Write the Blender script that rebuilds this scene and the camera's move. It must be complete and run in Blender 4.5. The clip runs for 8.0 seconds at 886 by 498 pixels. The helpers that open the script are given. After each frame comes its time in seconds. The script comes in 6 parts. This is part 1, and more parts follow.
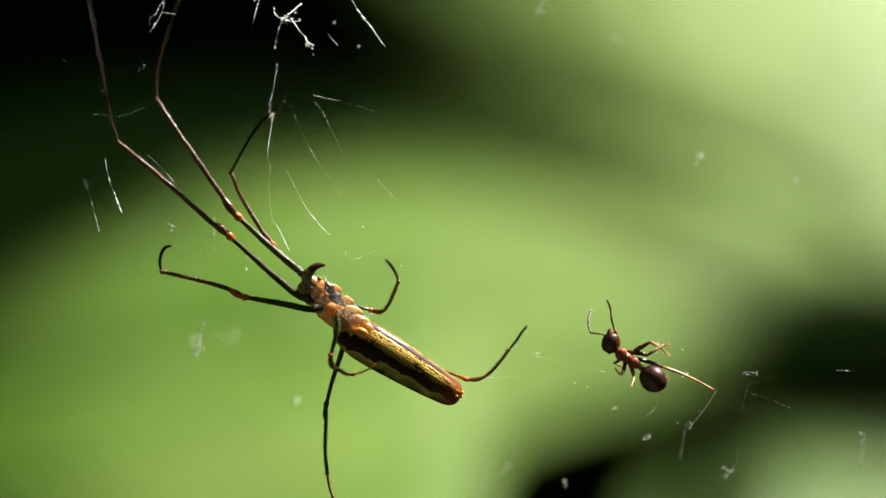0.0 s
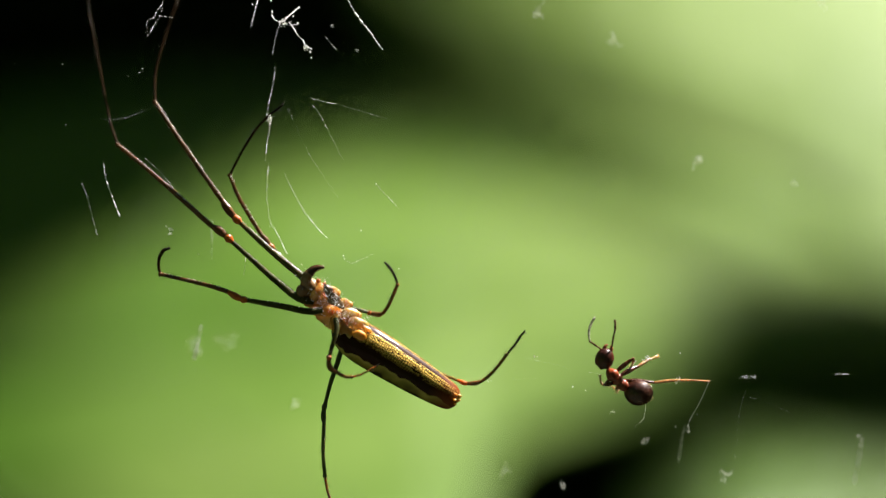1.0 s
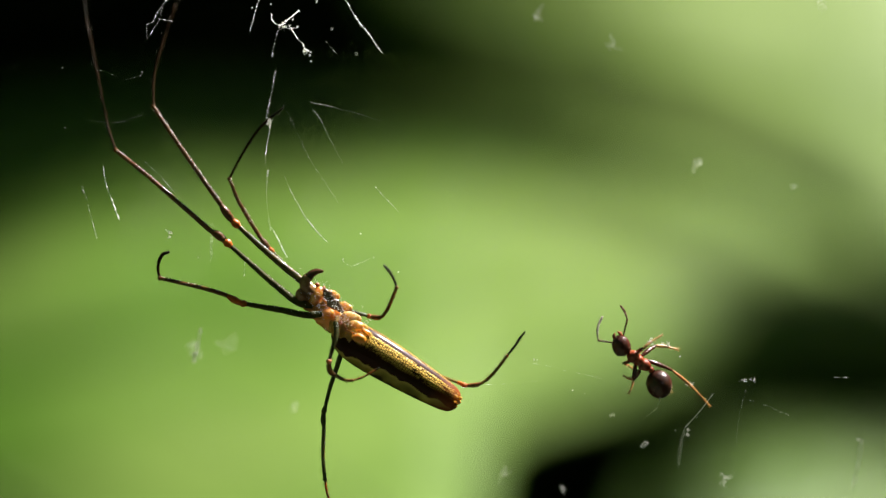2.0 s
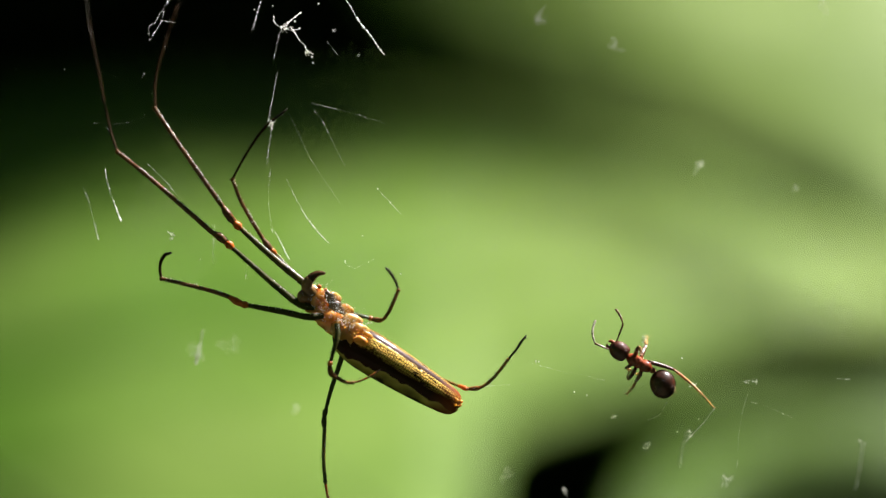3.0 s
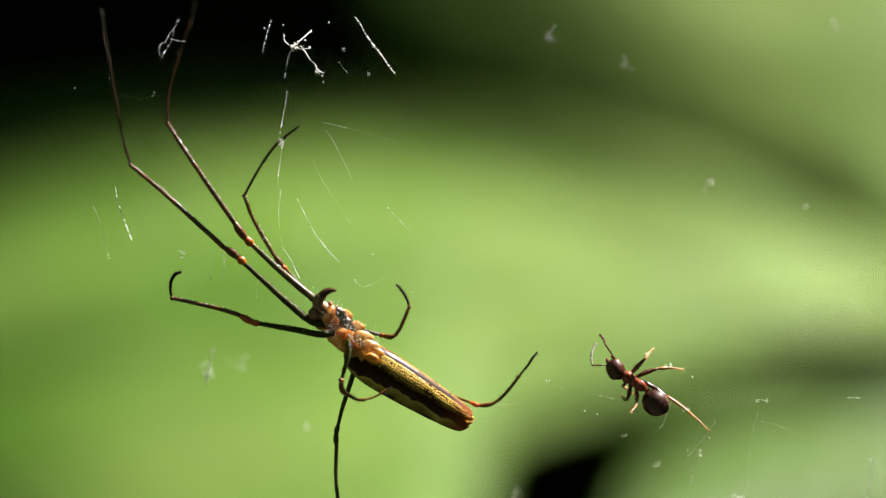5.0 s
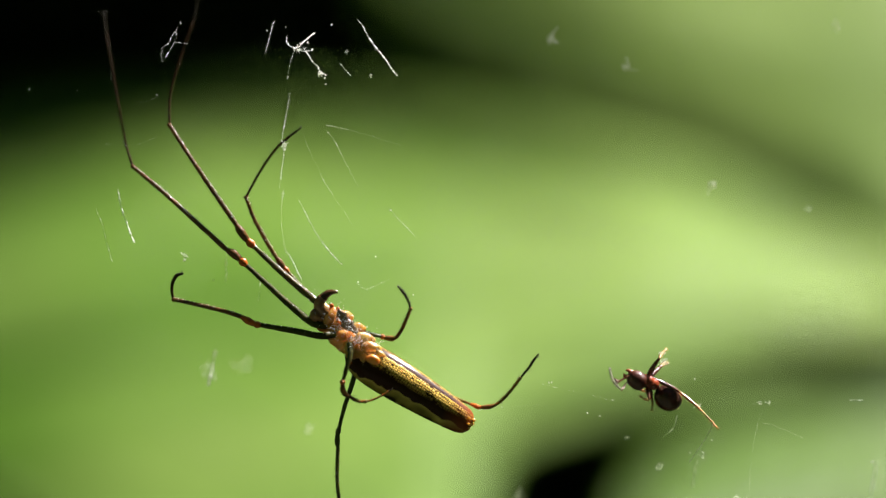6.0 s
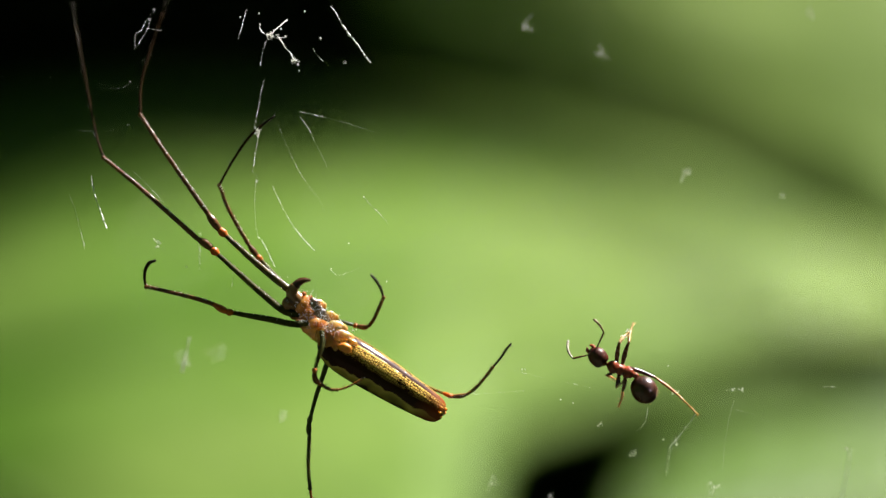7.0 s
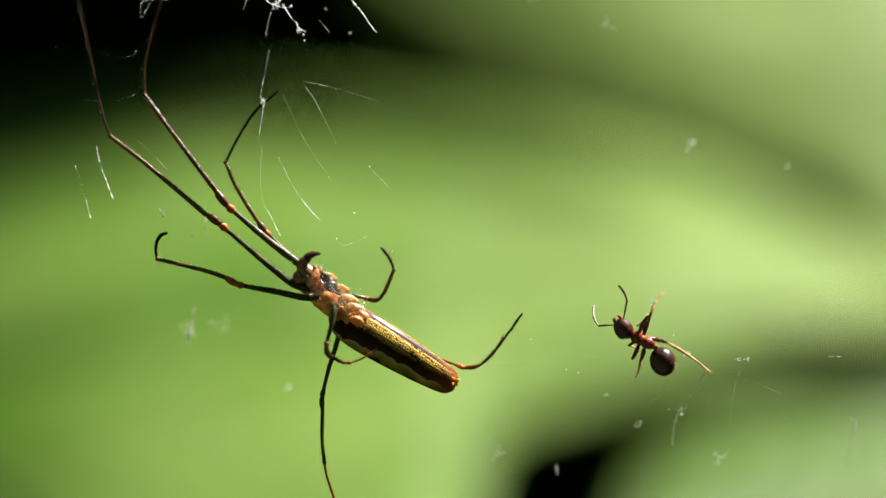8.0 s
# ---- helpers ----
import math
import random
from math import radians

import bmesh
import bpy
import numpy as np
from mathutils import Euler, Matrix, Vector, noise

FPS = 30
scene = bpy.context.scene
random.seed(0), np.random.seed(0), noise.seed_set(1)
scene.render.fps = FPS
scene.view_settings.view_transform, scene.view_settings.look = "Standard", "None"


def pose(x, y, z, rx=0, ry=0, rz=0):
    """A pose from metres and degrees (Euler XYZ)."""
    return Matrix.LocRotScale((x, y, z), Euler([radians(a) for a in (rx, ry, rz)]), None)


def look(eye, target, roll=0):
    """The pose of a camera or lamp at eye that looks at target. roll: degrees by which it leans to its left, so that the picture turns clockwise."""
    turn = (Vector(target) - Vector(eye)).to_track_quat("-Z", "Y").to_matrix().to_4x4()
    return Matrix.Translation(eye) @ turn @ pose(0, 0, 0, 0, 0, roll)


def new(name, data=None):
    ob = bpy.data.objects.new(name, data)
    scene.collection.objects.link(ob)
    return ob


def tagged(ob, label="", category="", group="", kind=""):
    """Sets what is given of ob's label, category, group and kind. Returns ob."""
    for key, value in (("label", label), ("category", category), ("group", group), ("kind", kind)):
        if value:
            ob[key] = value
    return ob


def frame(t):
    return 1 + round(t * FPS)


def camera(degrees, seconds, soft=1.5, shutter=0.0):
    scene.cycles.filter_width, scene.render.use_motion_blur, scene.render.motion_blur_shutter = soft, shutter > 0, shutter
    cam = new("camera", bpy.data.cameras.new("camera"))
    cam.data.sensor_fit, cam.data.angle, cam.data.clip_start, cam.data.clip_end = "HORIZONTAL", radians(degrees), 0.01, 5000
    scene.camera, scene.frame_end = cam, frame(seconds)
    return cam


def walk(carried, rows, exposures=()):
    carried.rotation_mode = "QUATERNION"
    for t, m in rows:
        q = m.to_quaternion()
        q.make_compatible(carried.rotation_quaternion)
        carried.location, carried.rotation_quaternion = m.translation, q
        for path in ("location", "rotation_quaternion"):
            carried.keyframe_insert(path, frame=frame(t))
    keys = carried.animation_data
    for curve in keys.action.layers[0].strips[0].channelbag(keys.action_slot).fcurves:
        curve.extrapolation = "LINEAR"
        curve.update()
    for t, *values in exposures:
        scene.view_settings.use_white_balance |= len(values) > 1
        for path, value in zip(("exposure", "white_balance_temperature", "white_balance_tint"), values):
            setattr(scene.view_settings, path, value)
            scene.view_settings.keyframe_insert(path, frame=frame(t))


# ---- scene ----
MM = 0.001
HEIGHT = 0.45

# The camera stands still on a tripod: a long macro lens, about 13 cm from the web.
cam = camera(20.0, 8.0, shutter=0.4)
cam.data.dof.use_dof = True
cam.data.dof.focus_distance = 0.128
cam.data.dof.aperture_fstop = 10.0
EYE = pose(0, -0.128, HEIGHT, 90, 0, 0)
walk(cam, [(0.0, EYE), (8.0, EYE)], exposures=[(0.0, 1.85), (8.0, 1.85)])

# ---- light: bright sun from high on the right, blue sky ----
SUN_FROM = Vector((0.50, 0.22, 0.83)).normalized()
world = bpy.data.worlds.new("sky")
scene.world = world
world.use_nodes = True
sky = world.node_tree.nodes.new("ShaderNodeTexSky")
sky.sky_type = "NISHITA"
sky.sun_disc = False
sky.sun_elevation = math.asin(SUN_FROM.z)
sky.sun_rotation = math.atan2(SUN_FROM.x, SUN_FROM.y)
back = world.node_tree.nodes["Background"]
back.inputs["Strength"].default_value = 0.009
world.node_tree.links.new(sky.outputs[0], back.inputs["Color"])
sun_data = bpy.data.lights.new("sun", "SUN")
sun_data.energy, sun_data.angle, sun_data.color = 5.0, radians(0.5), (1.0, 0.95, 0.91)
sun = new("sun", sun_data)
sun.matrix_world = look(SUN_FROM * 3, (0, 0, 0))


# ---- materials ----
def shader(name):
    m = bpy.data.materials.new(name)
    m.use_nodes = True
    tree = m.node_tree
    return m, tree, tree.nodes["Principled BSDF"]


def node(tree, kind, **values):
    n = tree.nodes.new(kind)
    for key, value in values.items():
        n.inputs[key].default_value = value
    return n


def ramp(tree, source, stops):
    r = tree.nodes.new("ShaderNodeValToRGB")
    while len(r.color_ramp.elements) < len(stops):
        r.color_ramp.elements.new(0.5)
    for e, (at, c) in zip(r.color_ramp.elements, stops):
        e.position, e.color = at, (*c, 1)
    tree.links.new(source, r.inputs[0])
    return r.outputs[0]


def bumped(tree, bsdf, source, strength, distance):
    b = node(tree, "ShaderNodeBump", Strength=strength, Distance=distance)
    tree.links.new(source, b.inputs["Height"])
    tree.links.new(b.outputs[0], bsdf.inputs["Normal"])
    tree.links.new(b.outputs[0], bsdf.inputs["Coat Normal"])


def maths(tree, op, a, b=None, c=None):
    n = tree.nodes.new("ShaderNodeMath")
    n.operation = op
    for i, value in enumerate((a, b, c)):
        if value is None:
            continue
        if isinstance(value, (int, float)):
            n.inputs[i].default_value = value
        else:
            tree.links.new(value, n.inputs[i])
    return n.outputs[0]


def chitin(name, dark, light, rough=0.3, grain=6000, bump=0.35, through_light=0.0, coat=0.0, gloss=0.5, soft=0.0, deep=0.0002, polish=0.13):
    """Insect or spider cuticle: mottled at two scales, finely pitted, glossy."""
    m, tree, bsdf = shader(name)
    at = tree.nodes.new("ShaderNodeTexCoord").outputs["Object"]
    big = node(tree, "ShaderNodeTexNoise", Scale=grain * 0.22, Detail=3.0)
    fine = node(tree, "ShaderNodeTexNoise", Scale=grain, Detail=4.0, Roughness=0.65)
    for n in (big, fine):
        tree.links.new(at, n.inputs["Vector"])
    mixed = maths(tree, "MULTIPLY_ADD", fine.outputs[0], 0.5, maths(tree, "MULTIPLY", big.outputs[0], 0.55))
    tree.links.new(ramp(tree, mixed, [(0.35, dark), (0.68, light)]), bsdf.inputs["Base Color"])
    tree.links.new(maths(tree, "MULTIPLY_ADD", fine.outputs[0], 0.25, rough - 0.12), bsdf.inputs["Roughness"])
    bsdf.inputs["Transmission Weight"].default_value = through_light
    bsdf.inputs["Coat Weight"].default_value = coat
    bsdf.inputs["Coat Roughness"].default_value = polish
    bsdf.inputs["Specular IOR Level"].default_value = gloss
    bsdf.inputs["Subsurface Weight"].default_value = soft
    bsdf.inputs["Subsurface Radius"].default_value = (1.0, 0.6, 0.25)
    bsdf.inputs["Subsurface Scale"].default_value = deep
    bumped(tree, bsdf, fine.outputs[0], bump, 0.00006)
    return m


def leaf_material(name, dark, light, rough, glow, spec=0.5, tip=0.0):
    """Living leaf: light shines through it, veins and mottling, waxy gloss; tip: how much paler its colour grows
    towards its tip, in place of sky sheen.
    """
    m, tree, bsdf = shader(name)
    at = tree.nodes.new("ShaderNodeTexCoord").outputs["Object"]
    big = node(tree, "ShaderNodeTexNoise", Scale=22.0, Detail=2.0)
    fine = node(tree, "ShaderNodeTexNoise", Scale=420.0, Detail=5.0)
    cells = node(tree, "ShaderNodeTexVoronoi", Scale=260.0)
    cells.feature = "DISTANCE_TO_EDGE"
    for n in (big, fine, cells):
        tree.links.new(at, n.inputs["Vector"])
    # pale and dark streaks that run lengthwise along the blade
    flat = tree.nodes.new("ShaderNodeTexCoord").outputs["UV"]
    run = node(tree, "ShaderNodeMapping", Scale=(2.0, 8.0, 1.0))
    tree.links.new(flat, run.inputs["Vector"])
    streak = node(tree, "ShaderNodeTexNoise", Scale=1.0, Detail=2.5, Roughness=0.5)
    tree.links.new(run.outputs[0], streak.inputs["Vector"])
    mixed = maths(tree, "MULTIPLY_ADD", fine.outputs[0], 0.12, maths(tree, "MULTIPLY", big.outputs[0], 0.23))
    mixed = maths(tree, "MULTIPLY_ADD", streak.outputs[0], 0.40, maths(tree, "ADD", mixed, 0.125))
    place = tree.nodes.new("ShaderNodeSeparateXYZ")
    tree.links.new(flat, place.inputs[0])
    # paler along the blade: sky sheen put into the base colour
    mixed = maths(tree, "MULTIPLY_ADD", maths(tree, "SUBTRACT", place.outputs["X"], 0.5), tip, mixed)
    colour = ramp(tree, mixed, [(0.38, dark), (0.62, light)])
    tree.links.new(colour, bsdf.inputs["Base Color"])
    bsdf.inputs["Roughness"].default_value = rough
    bsdf.inputs["Specular IOR Level"].default_value = spec
    bumped(tree, bsdf, maths(tree, "MINIMUM", cells.outputs["Distance"], 0.12), 0.3, 0.0008)
    shine = node(tree, "ShaderNodeBsdfTranslucent")
    tree.links.new(colour, shine.inputs["Color"])
    mix = node(tree, "ShaderNodeMixShader", Fac=glow)
    out = tree.nodes["Material Output"]
    tree.links.new(bsdf.outputs[0], mix.inputs[1])
    tree.links.new(shine.outputs[0], mix.inputs[2])
    tree.links.new(mix.outputs[0], out.inputs["Surface"])
    return m


def silk_material(name, colour, rough, glow):
    """Silk: a white thread that also lets the sun through."""
    m, tree, bsdf = shader(name)
    at = tree.nodes.new("ShaderNodeTexCoord").outputs["Object"]
    beads = node(tree, "ShaderNodeTexNoise", Scale=9000.0, Detail=2.0)
    tree.links.new(at, beads.inputs["Vector"])
    tint = ramp(tree, beads.outputs[0], [(0.3, tuple(c * 0.85 for c in colour)), (0.6, colour)])
    tree.links.new(tint, bsdf.inputs["Base Color"])
    bsdf.inputs["Roughness"].default_value = rough
    bsdf.inputs["Specular IOR Level"].default_value = 0.8
    shine = node(tree, "ShaderNodeBsdfTranslucent")
    tree.links.new(tint, shine.inputs["Color"])
    mix = node(tree, "ShaderNodeMixShader", Fac=glow)
    tree.links.new(bsdf.outputs[0], mix.inputs[1])
    tree.links.new(shine.outputs[0], mix.inputs[2])
    tree.links.new(mix.outputs[0], tree.nodes["Material Output"].inputs["Surface"])
    return m


def abdomen_material():
    """Along x from waist to tail, y across: gold net on one flank, brown stripe, pale olive belly side."""
    m, tree, bsdf = shader("abdomen_skin")
    at = tree.nodes.new("ShaderNodeTexCoord").outputs["Object"]
    split = tree.nodes.new("ShaderNodeSeparateXYZ")
    tree.links.new(at, split.inputs[0])
    x = maths(tree, "MULTIPLY", split.outputs["X"], 1 / 0.0072)
    wave = node(tree, "ShaderNodeTexNoise", Scale=1150.0, Detail=1.0)
    tree.links.new(at, wave.inputs["Vector"])
    # half width of the body along x, so that the stripes narrow with it
    wide = maths(tree, "MULTIPLY_ADD", maths(tree, "MULTIPLY", x, x), -0.00040, 0.00107)
    v = maths(tree, "DIVIDE", split.outputs["Y"], wide)
    low = maths(tree, "MAXIMUM", maths(tree, "MULTIPLY_ADD", v, -0.8, 0.35), 0.0)
    v = maths(tree, "ADD", v, maths(tree, "MULTIPLY", low, maths(tree, "MULTIPLY_ADD", wave.outputs[0], 1.1, -0.55)))
    u = maths(tree, "MULTIPLY_ADD", v, 0.5, 0.5)
    belly, dark, brown, gold = (0.28, 0.245, 0.045), (0.022, 0.0045, 0.0008), (0.032, 0.007, 0.0012), (0.022, 0.007, 0.0012)
    base = ramp(tree, u, [(0.0, (0.03, 0.024, 0.005)), (0.05, (0.13, 0.115, 0.020)), (0.15, belly), (0.215, (0.46, 0.38, 0.09)), (0.235, dark), (0.50, dark), (0.56, brown),
                          (0.60, gold), (0.87, gold), (0.89, brown), (0.975, brown), (0.99, (0.04, 0.02, 0.005))])
    net = node(tree, "ShaderNodeTexVoronoi", Scale=7400.0, Randomness=0.5)
    net.feature = "DISTANCE_TO_EDGE"
    tree.links.new(at, net.inputs["Vector"])
    cells = ramp(tree, net.outputs["Distance"], [(0.05, (0, 0, 0)), (0.16, (1, 1, 1))])
    stripe = ramp(tree, u, [(0.50, (0, 0, 0)), (0.63, (1, 1, 1)), (0.865, (1, 1, 1)), (0.885, (0, 0, 0)), (0.97, (0, 0, 0)), (0.985, (0.4, 0.4, 0.4))])
    mix = tree.nodes.new("ShaderNodeMix")
    mix.data_type = "RGBA"
    tree.links.new(maths(tree, "MULTIPLY", stripe, cells), mix.inputs[0])
    tree.links.new(base, mix.inputs[6])
    mix.inputs[7].default_value = (0.86, 0.56, 0.11, 1)
    tail = tree.nodes.new("ShaderNodeMix")
    tail.data_type = "RGBA"
    tree.links.new(ramp(tree, x, [(0.80, (0, 0, 0)), (0.97, (0.85, 0.85, 0.85))]), tail.inputs[0])
    tree.links.new(mix.outputs[2], tail.inputs[6])
    tail.inputs[7].default_value = (0.20, 0.050, 0.010, 1)
    tree.links.new(tail.outputs[2], bsdf.inputs["Base Color"])
    bsdf.inputs["Roughness"].default_value = 0.45
    bsdf.inputs["Specular IOR Level"].default_value = 0.04
    bsdf.inputs["Subsurface Weight"].default_value = 0.1
    bsdf.inputs["Subsurface Radius"].default_value = (1.0, 0.7, 0.2)
    bsdf.inputs["Subsurface Scale"].default_value = 0.0003
    bsdf.inputs["Coat Weight"].default_value = 0.22
    bsdf.inputs["Coat Roughness"].default_value = 0.06
    bumped(tree, bsdf, maths(tree, "MULTIPLY", net.outputs["Distance"], stripe), 0.55, 0.00010)
    return m


FEMUR = chitin("femur_skin", (0.022, 0.021, 0.006), (0.115, 0.098, 0.028), 0.3, 5000, 0.6, coat=0.25, gloss=0.1, soft=0.4, deep=0.0003, polish=0.08)
TIBIA = chitin("tibia_skin", (0.026, 0.010, 0.0025), (0.16, 0.062, 0.015), 0.4, 5000, 0.5, coat=0.5, gloss=0.1, soft=0.3, polish=0.08)
KNEE = chitin("knee_skin", (0.11, 0.026, 0.003), (0.62, 0.15, 0.018), 0.3, 5500, 0.6, coat=0.2, gloss=0.2, soft=0.3)
DARK_FEMUR = chitin("dark_femur_skin", (0.016, 0.018, 0.005), (0.075, 0.075, 0.020), 0.5, 5000, 0.3, gloss=0.06, soft=0.4, deep=0.0003)
OLIVE = chitin("olive_leg_skin", (0.014, 0.022, 0.004), (0.085, 0.100, 0.022), 0.34, 5000, 0.25, coat=0.3, gloss=0.15, soft=0.5, deep=0.0003)
STRAW = chitin("straw_leg_skin", (0.05, 0.040, 0.008), (0.26, 0.19, 0.045), 0.36, 5000, 0.3, coat=0.2, gloss=0.15, soft=0.5, deep=0.0003)
RUSSET = chitin("russet_leg_skin", (0.035, 0.015, 0.003), (0.19, 0.080, 0.017), 0.34, 5000, 0.3, coat=0.35, gloss=0.15, soft=0.5, deep=0.0003)
# Dark brown skin, darkened further to hold the shade on the front metatarsi.
SHIN = chitin("metatarsus_skin", (0.008, 0.004, 0.0015), (0.034, 0.017, 0.005), 0.6, 5000, 0.4, gloss=0.03)
FOOT = chitin("tarsus_skin", (0.004, 0.004, 0.002), (0.018, 0.014, 0.006), 0.45, 5000, 0.4, gloss=0.1)
AMBER = chitin("coxa_skin", (0.36, 0.125, 0.014), (0.92, 0.47, 0.10), 0.22, 3600, 0.6, coat=1.0, soft=0.7, deep=0.0006, through_light=0.25)
PALE = chitin("pale_coxa_skin", (0.52, 0.24, 0.030), (0.95, 0.64, 0.19), 0.2, 3000, 0.4, coat=1.0, soft=0.7, deep=0.0006, through_light=0.5)
STERNUM = chitin("sternum_skin", (0.020, 0.011, 0.005), (0.20, 0.12, 0.06), 0.2, 3600, 0.9, coat=1.0, gloss=0.8)
JAW = chitin("jaw_skin", (0.07, 0.034, 0.012), (0.28, 0.14, 0.045), 0.24, 3600, 0.5, coat=0.6, soft=0.3)
FANG = chitin("fang_skin", (0.015, 0.008, 0.004), (0.10, 0.045, 0.018), 0.2, 4000, 0.3)
LUNG = chitin("lung_plate_skin", (0.60, 0.20, 0.012), (0.90, 0.42, 0.05), 0.3, 4000, 0.6, coat=0.4, soft=0.4)
HAIR = chitin("bristle_skin", (0.006, 0.004, 0.002), (0.03, 0.022, 0.012), 0.35, 8000, 0.1)
ABDOMEN = abdomen_material()
ANT_HEAD = chitin("ant_head_skin", (0.012, 0.003, 0.0015), (0.09, 0.016, 0.004), 0.45, 4200, 0.4, coat=0.8, gloss=0.15, polish=0.09)
ANT_BODY = chitin("ant_thorax_skin", (0.06, 0.009, 0.004), (0.45, 0.080, 0.022), 0.4, 4200, 0.6, coat=0.8, gloss=0.2, polish=0.09)
ANT_GASTER = chitin("ant_gaster_skin", (0.010, 0.003, 0.0015), (0.075, 0.019, 0.005), 0.45, 4200, 0.4, coat=0.8, gloss=0.15, polish=0.09)
ANT_LEG = chitin("ant_femur_skin", (0.010, 0.003, 0.0015), (0.150, 0.040, 0.010), 0.26, 4500, 0.8, coat=0.6, gloss=0.4)
ANT_SHIN = chitin("ant_tibia_skin", (0.17, 0.065, 0.014), (0.80, 0.48, 0.17), 0.3, 5000, 0.9, coat=0.5, soft=0.4)
ANT_FEELER = chitin("ant_flagellum_skin", (0.03, 0.02, 0.012), (0.70, 0.64, 0.50), 0.4, 9000, 0.8)
# White for the tiny beads that stand in for highlights on the spider's skin.
GLINT, glint_tree, glint_bsdf = shader("glints")
glint_bsdf.inputs["Base Color"].default_value = (0.92, 0.88, 0.78, 1)
glint_bsdf.inputs["Roughness"].default_value = 0.2
glint_bsdf.inputs["IOR"].default_value = 1.6
SILK = silk_material("silk", (0.97, 0.97, 0.94), 0.32, 0.15)
FLUFF = silk_material("silk_fluff", (0.9, 0.92, 0.82), 0.45, 0.25)
LEAF_MAIN = leaf_material("leaf_main", (0.052, 0.129, 0.0108), (0.231, 0.324, 0.082), 0.46, 0.2, 0.03, 0.14)
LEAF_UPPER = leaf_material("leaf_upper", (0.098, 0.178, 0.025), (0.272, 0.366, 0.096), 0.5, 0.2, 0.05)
# Much darker greens than the main leaf: shade held in the lower leaf's colour.
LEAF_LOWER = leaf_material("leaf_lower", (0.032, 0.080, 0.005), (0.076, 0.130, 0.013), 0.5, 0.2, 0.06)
VEIN = leaf_material("leaf_vein", (0.11, 0.19, 0.045), (0.15, 0.24, 0.07), 0.5, 0.25)
BUSH = leaf_material("bush_leaf", (0.045, 0.115, 0.014), (0.085, 0.175, 0.027), 0.55, 0.25, 0.25)
# Near-black green: the deep shade is put into the leaf colour.
SHADE_LEAF = leaf_material("shade_darkened_leaf", (0.004, 0.011, 0.002), (0.012, 0.028, 0.005), 0.6, 0.15, 0.2)


def soil_material():
    m, tree, bsdf = shader("soil")
    at = tree.nodes.new("ShaderNodeTexCoord").outputs["Object"]
    big = node(tree, "ShaderNodeTexNoise", Scale=3.0, Detail=6.0)
    fine = node(tree, "ShaderNodeTexNoise", Scale=120.0, Detail=6.0)
    for n in (big, fine):
        tree.links.new(at, n.inputs["Vector"])
    mixed = maths(tree, "MULTIPLY_ADD", fine.outputs[0], 0.5, maths(tree, "MULTIPLY", big.outputs[0], 0.5))
    tree.links.new(ramp(tree, mixed, [(0.3, (0.012, 0.011, 0.007)), (0.7, (0.045, 0.05, 0.02))]), bsdf.inputs["Base Color"])
    bsdf.inputs["Roughness"].default_value = 0.95
    bumped(tree, bsdf, fine.outputs[0], 0.8, 0.01)
    return m


SOIL = soil_material()


# ---- mesh helpers; points in millimetres as (right, away, up) ----
def finish(name, bm, material, parent=None, label="", smooth=True):
    mesh = bpy.data.meshes.new(name)
    bmesh.ops.recalc_face_normals(bm, faces=bm.faces)
    bm.to_mesh(mesh)
    bm.free()
    for p in mesh.polygons:
        p.use_smooth = smooth
    mesh.materials.append(material)
    ob = new(name, mesh)
    if parent:
        ob.parent = parent
    if label:
        tagged(ob, label)
    return ob


def part(name, bm, material, parent, label=""):
    return finish(name, bm, material, parent, label)


def smooth_path(points, steps):
    """Catmull-Rom through points of any dimension."""
    p = [np.array(q, float) for q in points]
    p = [2 * p[0] - p[1]] + p + [2 * p[-1] - p[-2]]
    out = []
    for i in range(1, len(p) - 2):
        for k in range(steps):
            t = k / steps
            a, b, c, d = p[i - 1:i + 3]
            out.append(0.5 * (2 * b + (c - a) * t + (2 * a - 5 * b + 4 * c - d) * t * t + (3 * b - a - 3 * c + d) * t ** 3))
    return out + [p[-2]]


def sweep(bm, points, radii, sides=10, steps=5, squash=1.0, rounded=True, rough=0.0):
    """A tube through points (mm) with a radius (mm) at each; squash flattens it towards the viewer."""
    path = smooth_path([(*q, r) for q, r in zip(points, radii)], steps)
    q = [Vector(a[:3]) for a in path]
    r = [max(a[3], 0.0005) for a in path]
    rings, up = [], Vector((0, -1, 0))
    for i, c in enumerate(q):
        way = (q[min(i + 1, len(q) - 1)] - q[max(i - 1, 0)]).normalized()
        side = way.cross(up)
        if side.length < 0.05:
            side = way.cross(Vector((0, 0, 1)))
        side.normalize()
        face = side.cross(way).normalized()
        up = face
        ring = []
        for k in range(sides):
            a = 2 * math.pi * k / sides
            out = side * math.cos(a) + face * math.sin(a) * squash
            size = r[i]
            if rough:
                size *= 1 + rough * noise.noise((c + out * size) * 5.5) + 0.6 * rough * noise.noise((c + out * size) * 13)
            ring.append(bm.verts.new((c + out * size) * MM))
        rings.append(ring)
    for a, b in zip(rings, rings[1:]):
        for k in range(sides):
            bm.faces.new((a[k], a[(k + 1) % sides], b[(k + 1) % sides], b[k]))
    for ring, c, n, size in ((rings[0], q[0], q[0] - q[1], r[0]), (rings[-1], q[-1], q[-1] - q[-2], r[-1])):
        tip = bm.verts.new((c + n.normalized() * size * (0.6 if rounded else 0)) * MM)
        for k in range(sides):
            bm.faces.new((ring[k], ring[(k + 1) % sides], tip))
    return path


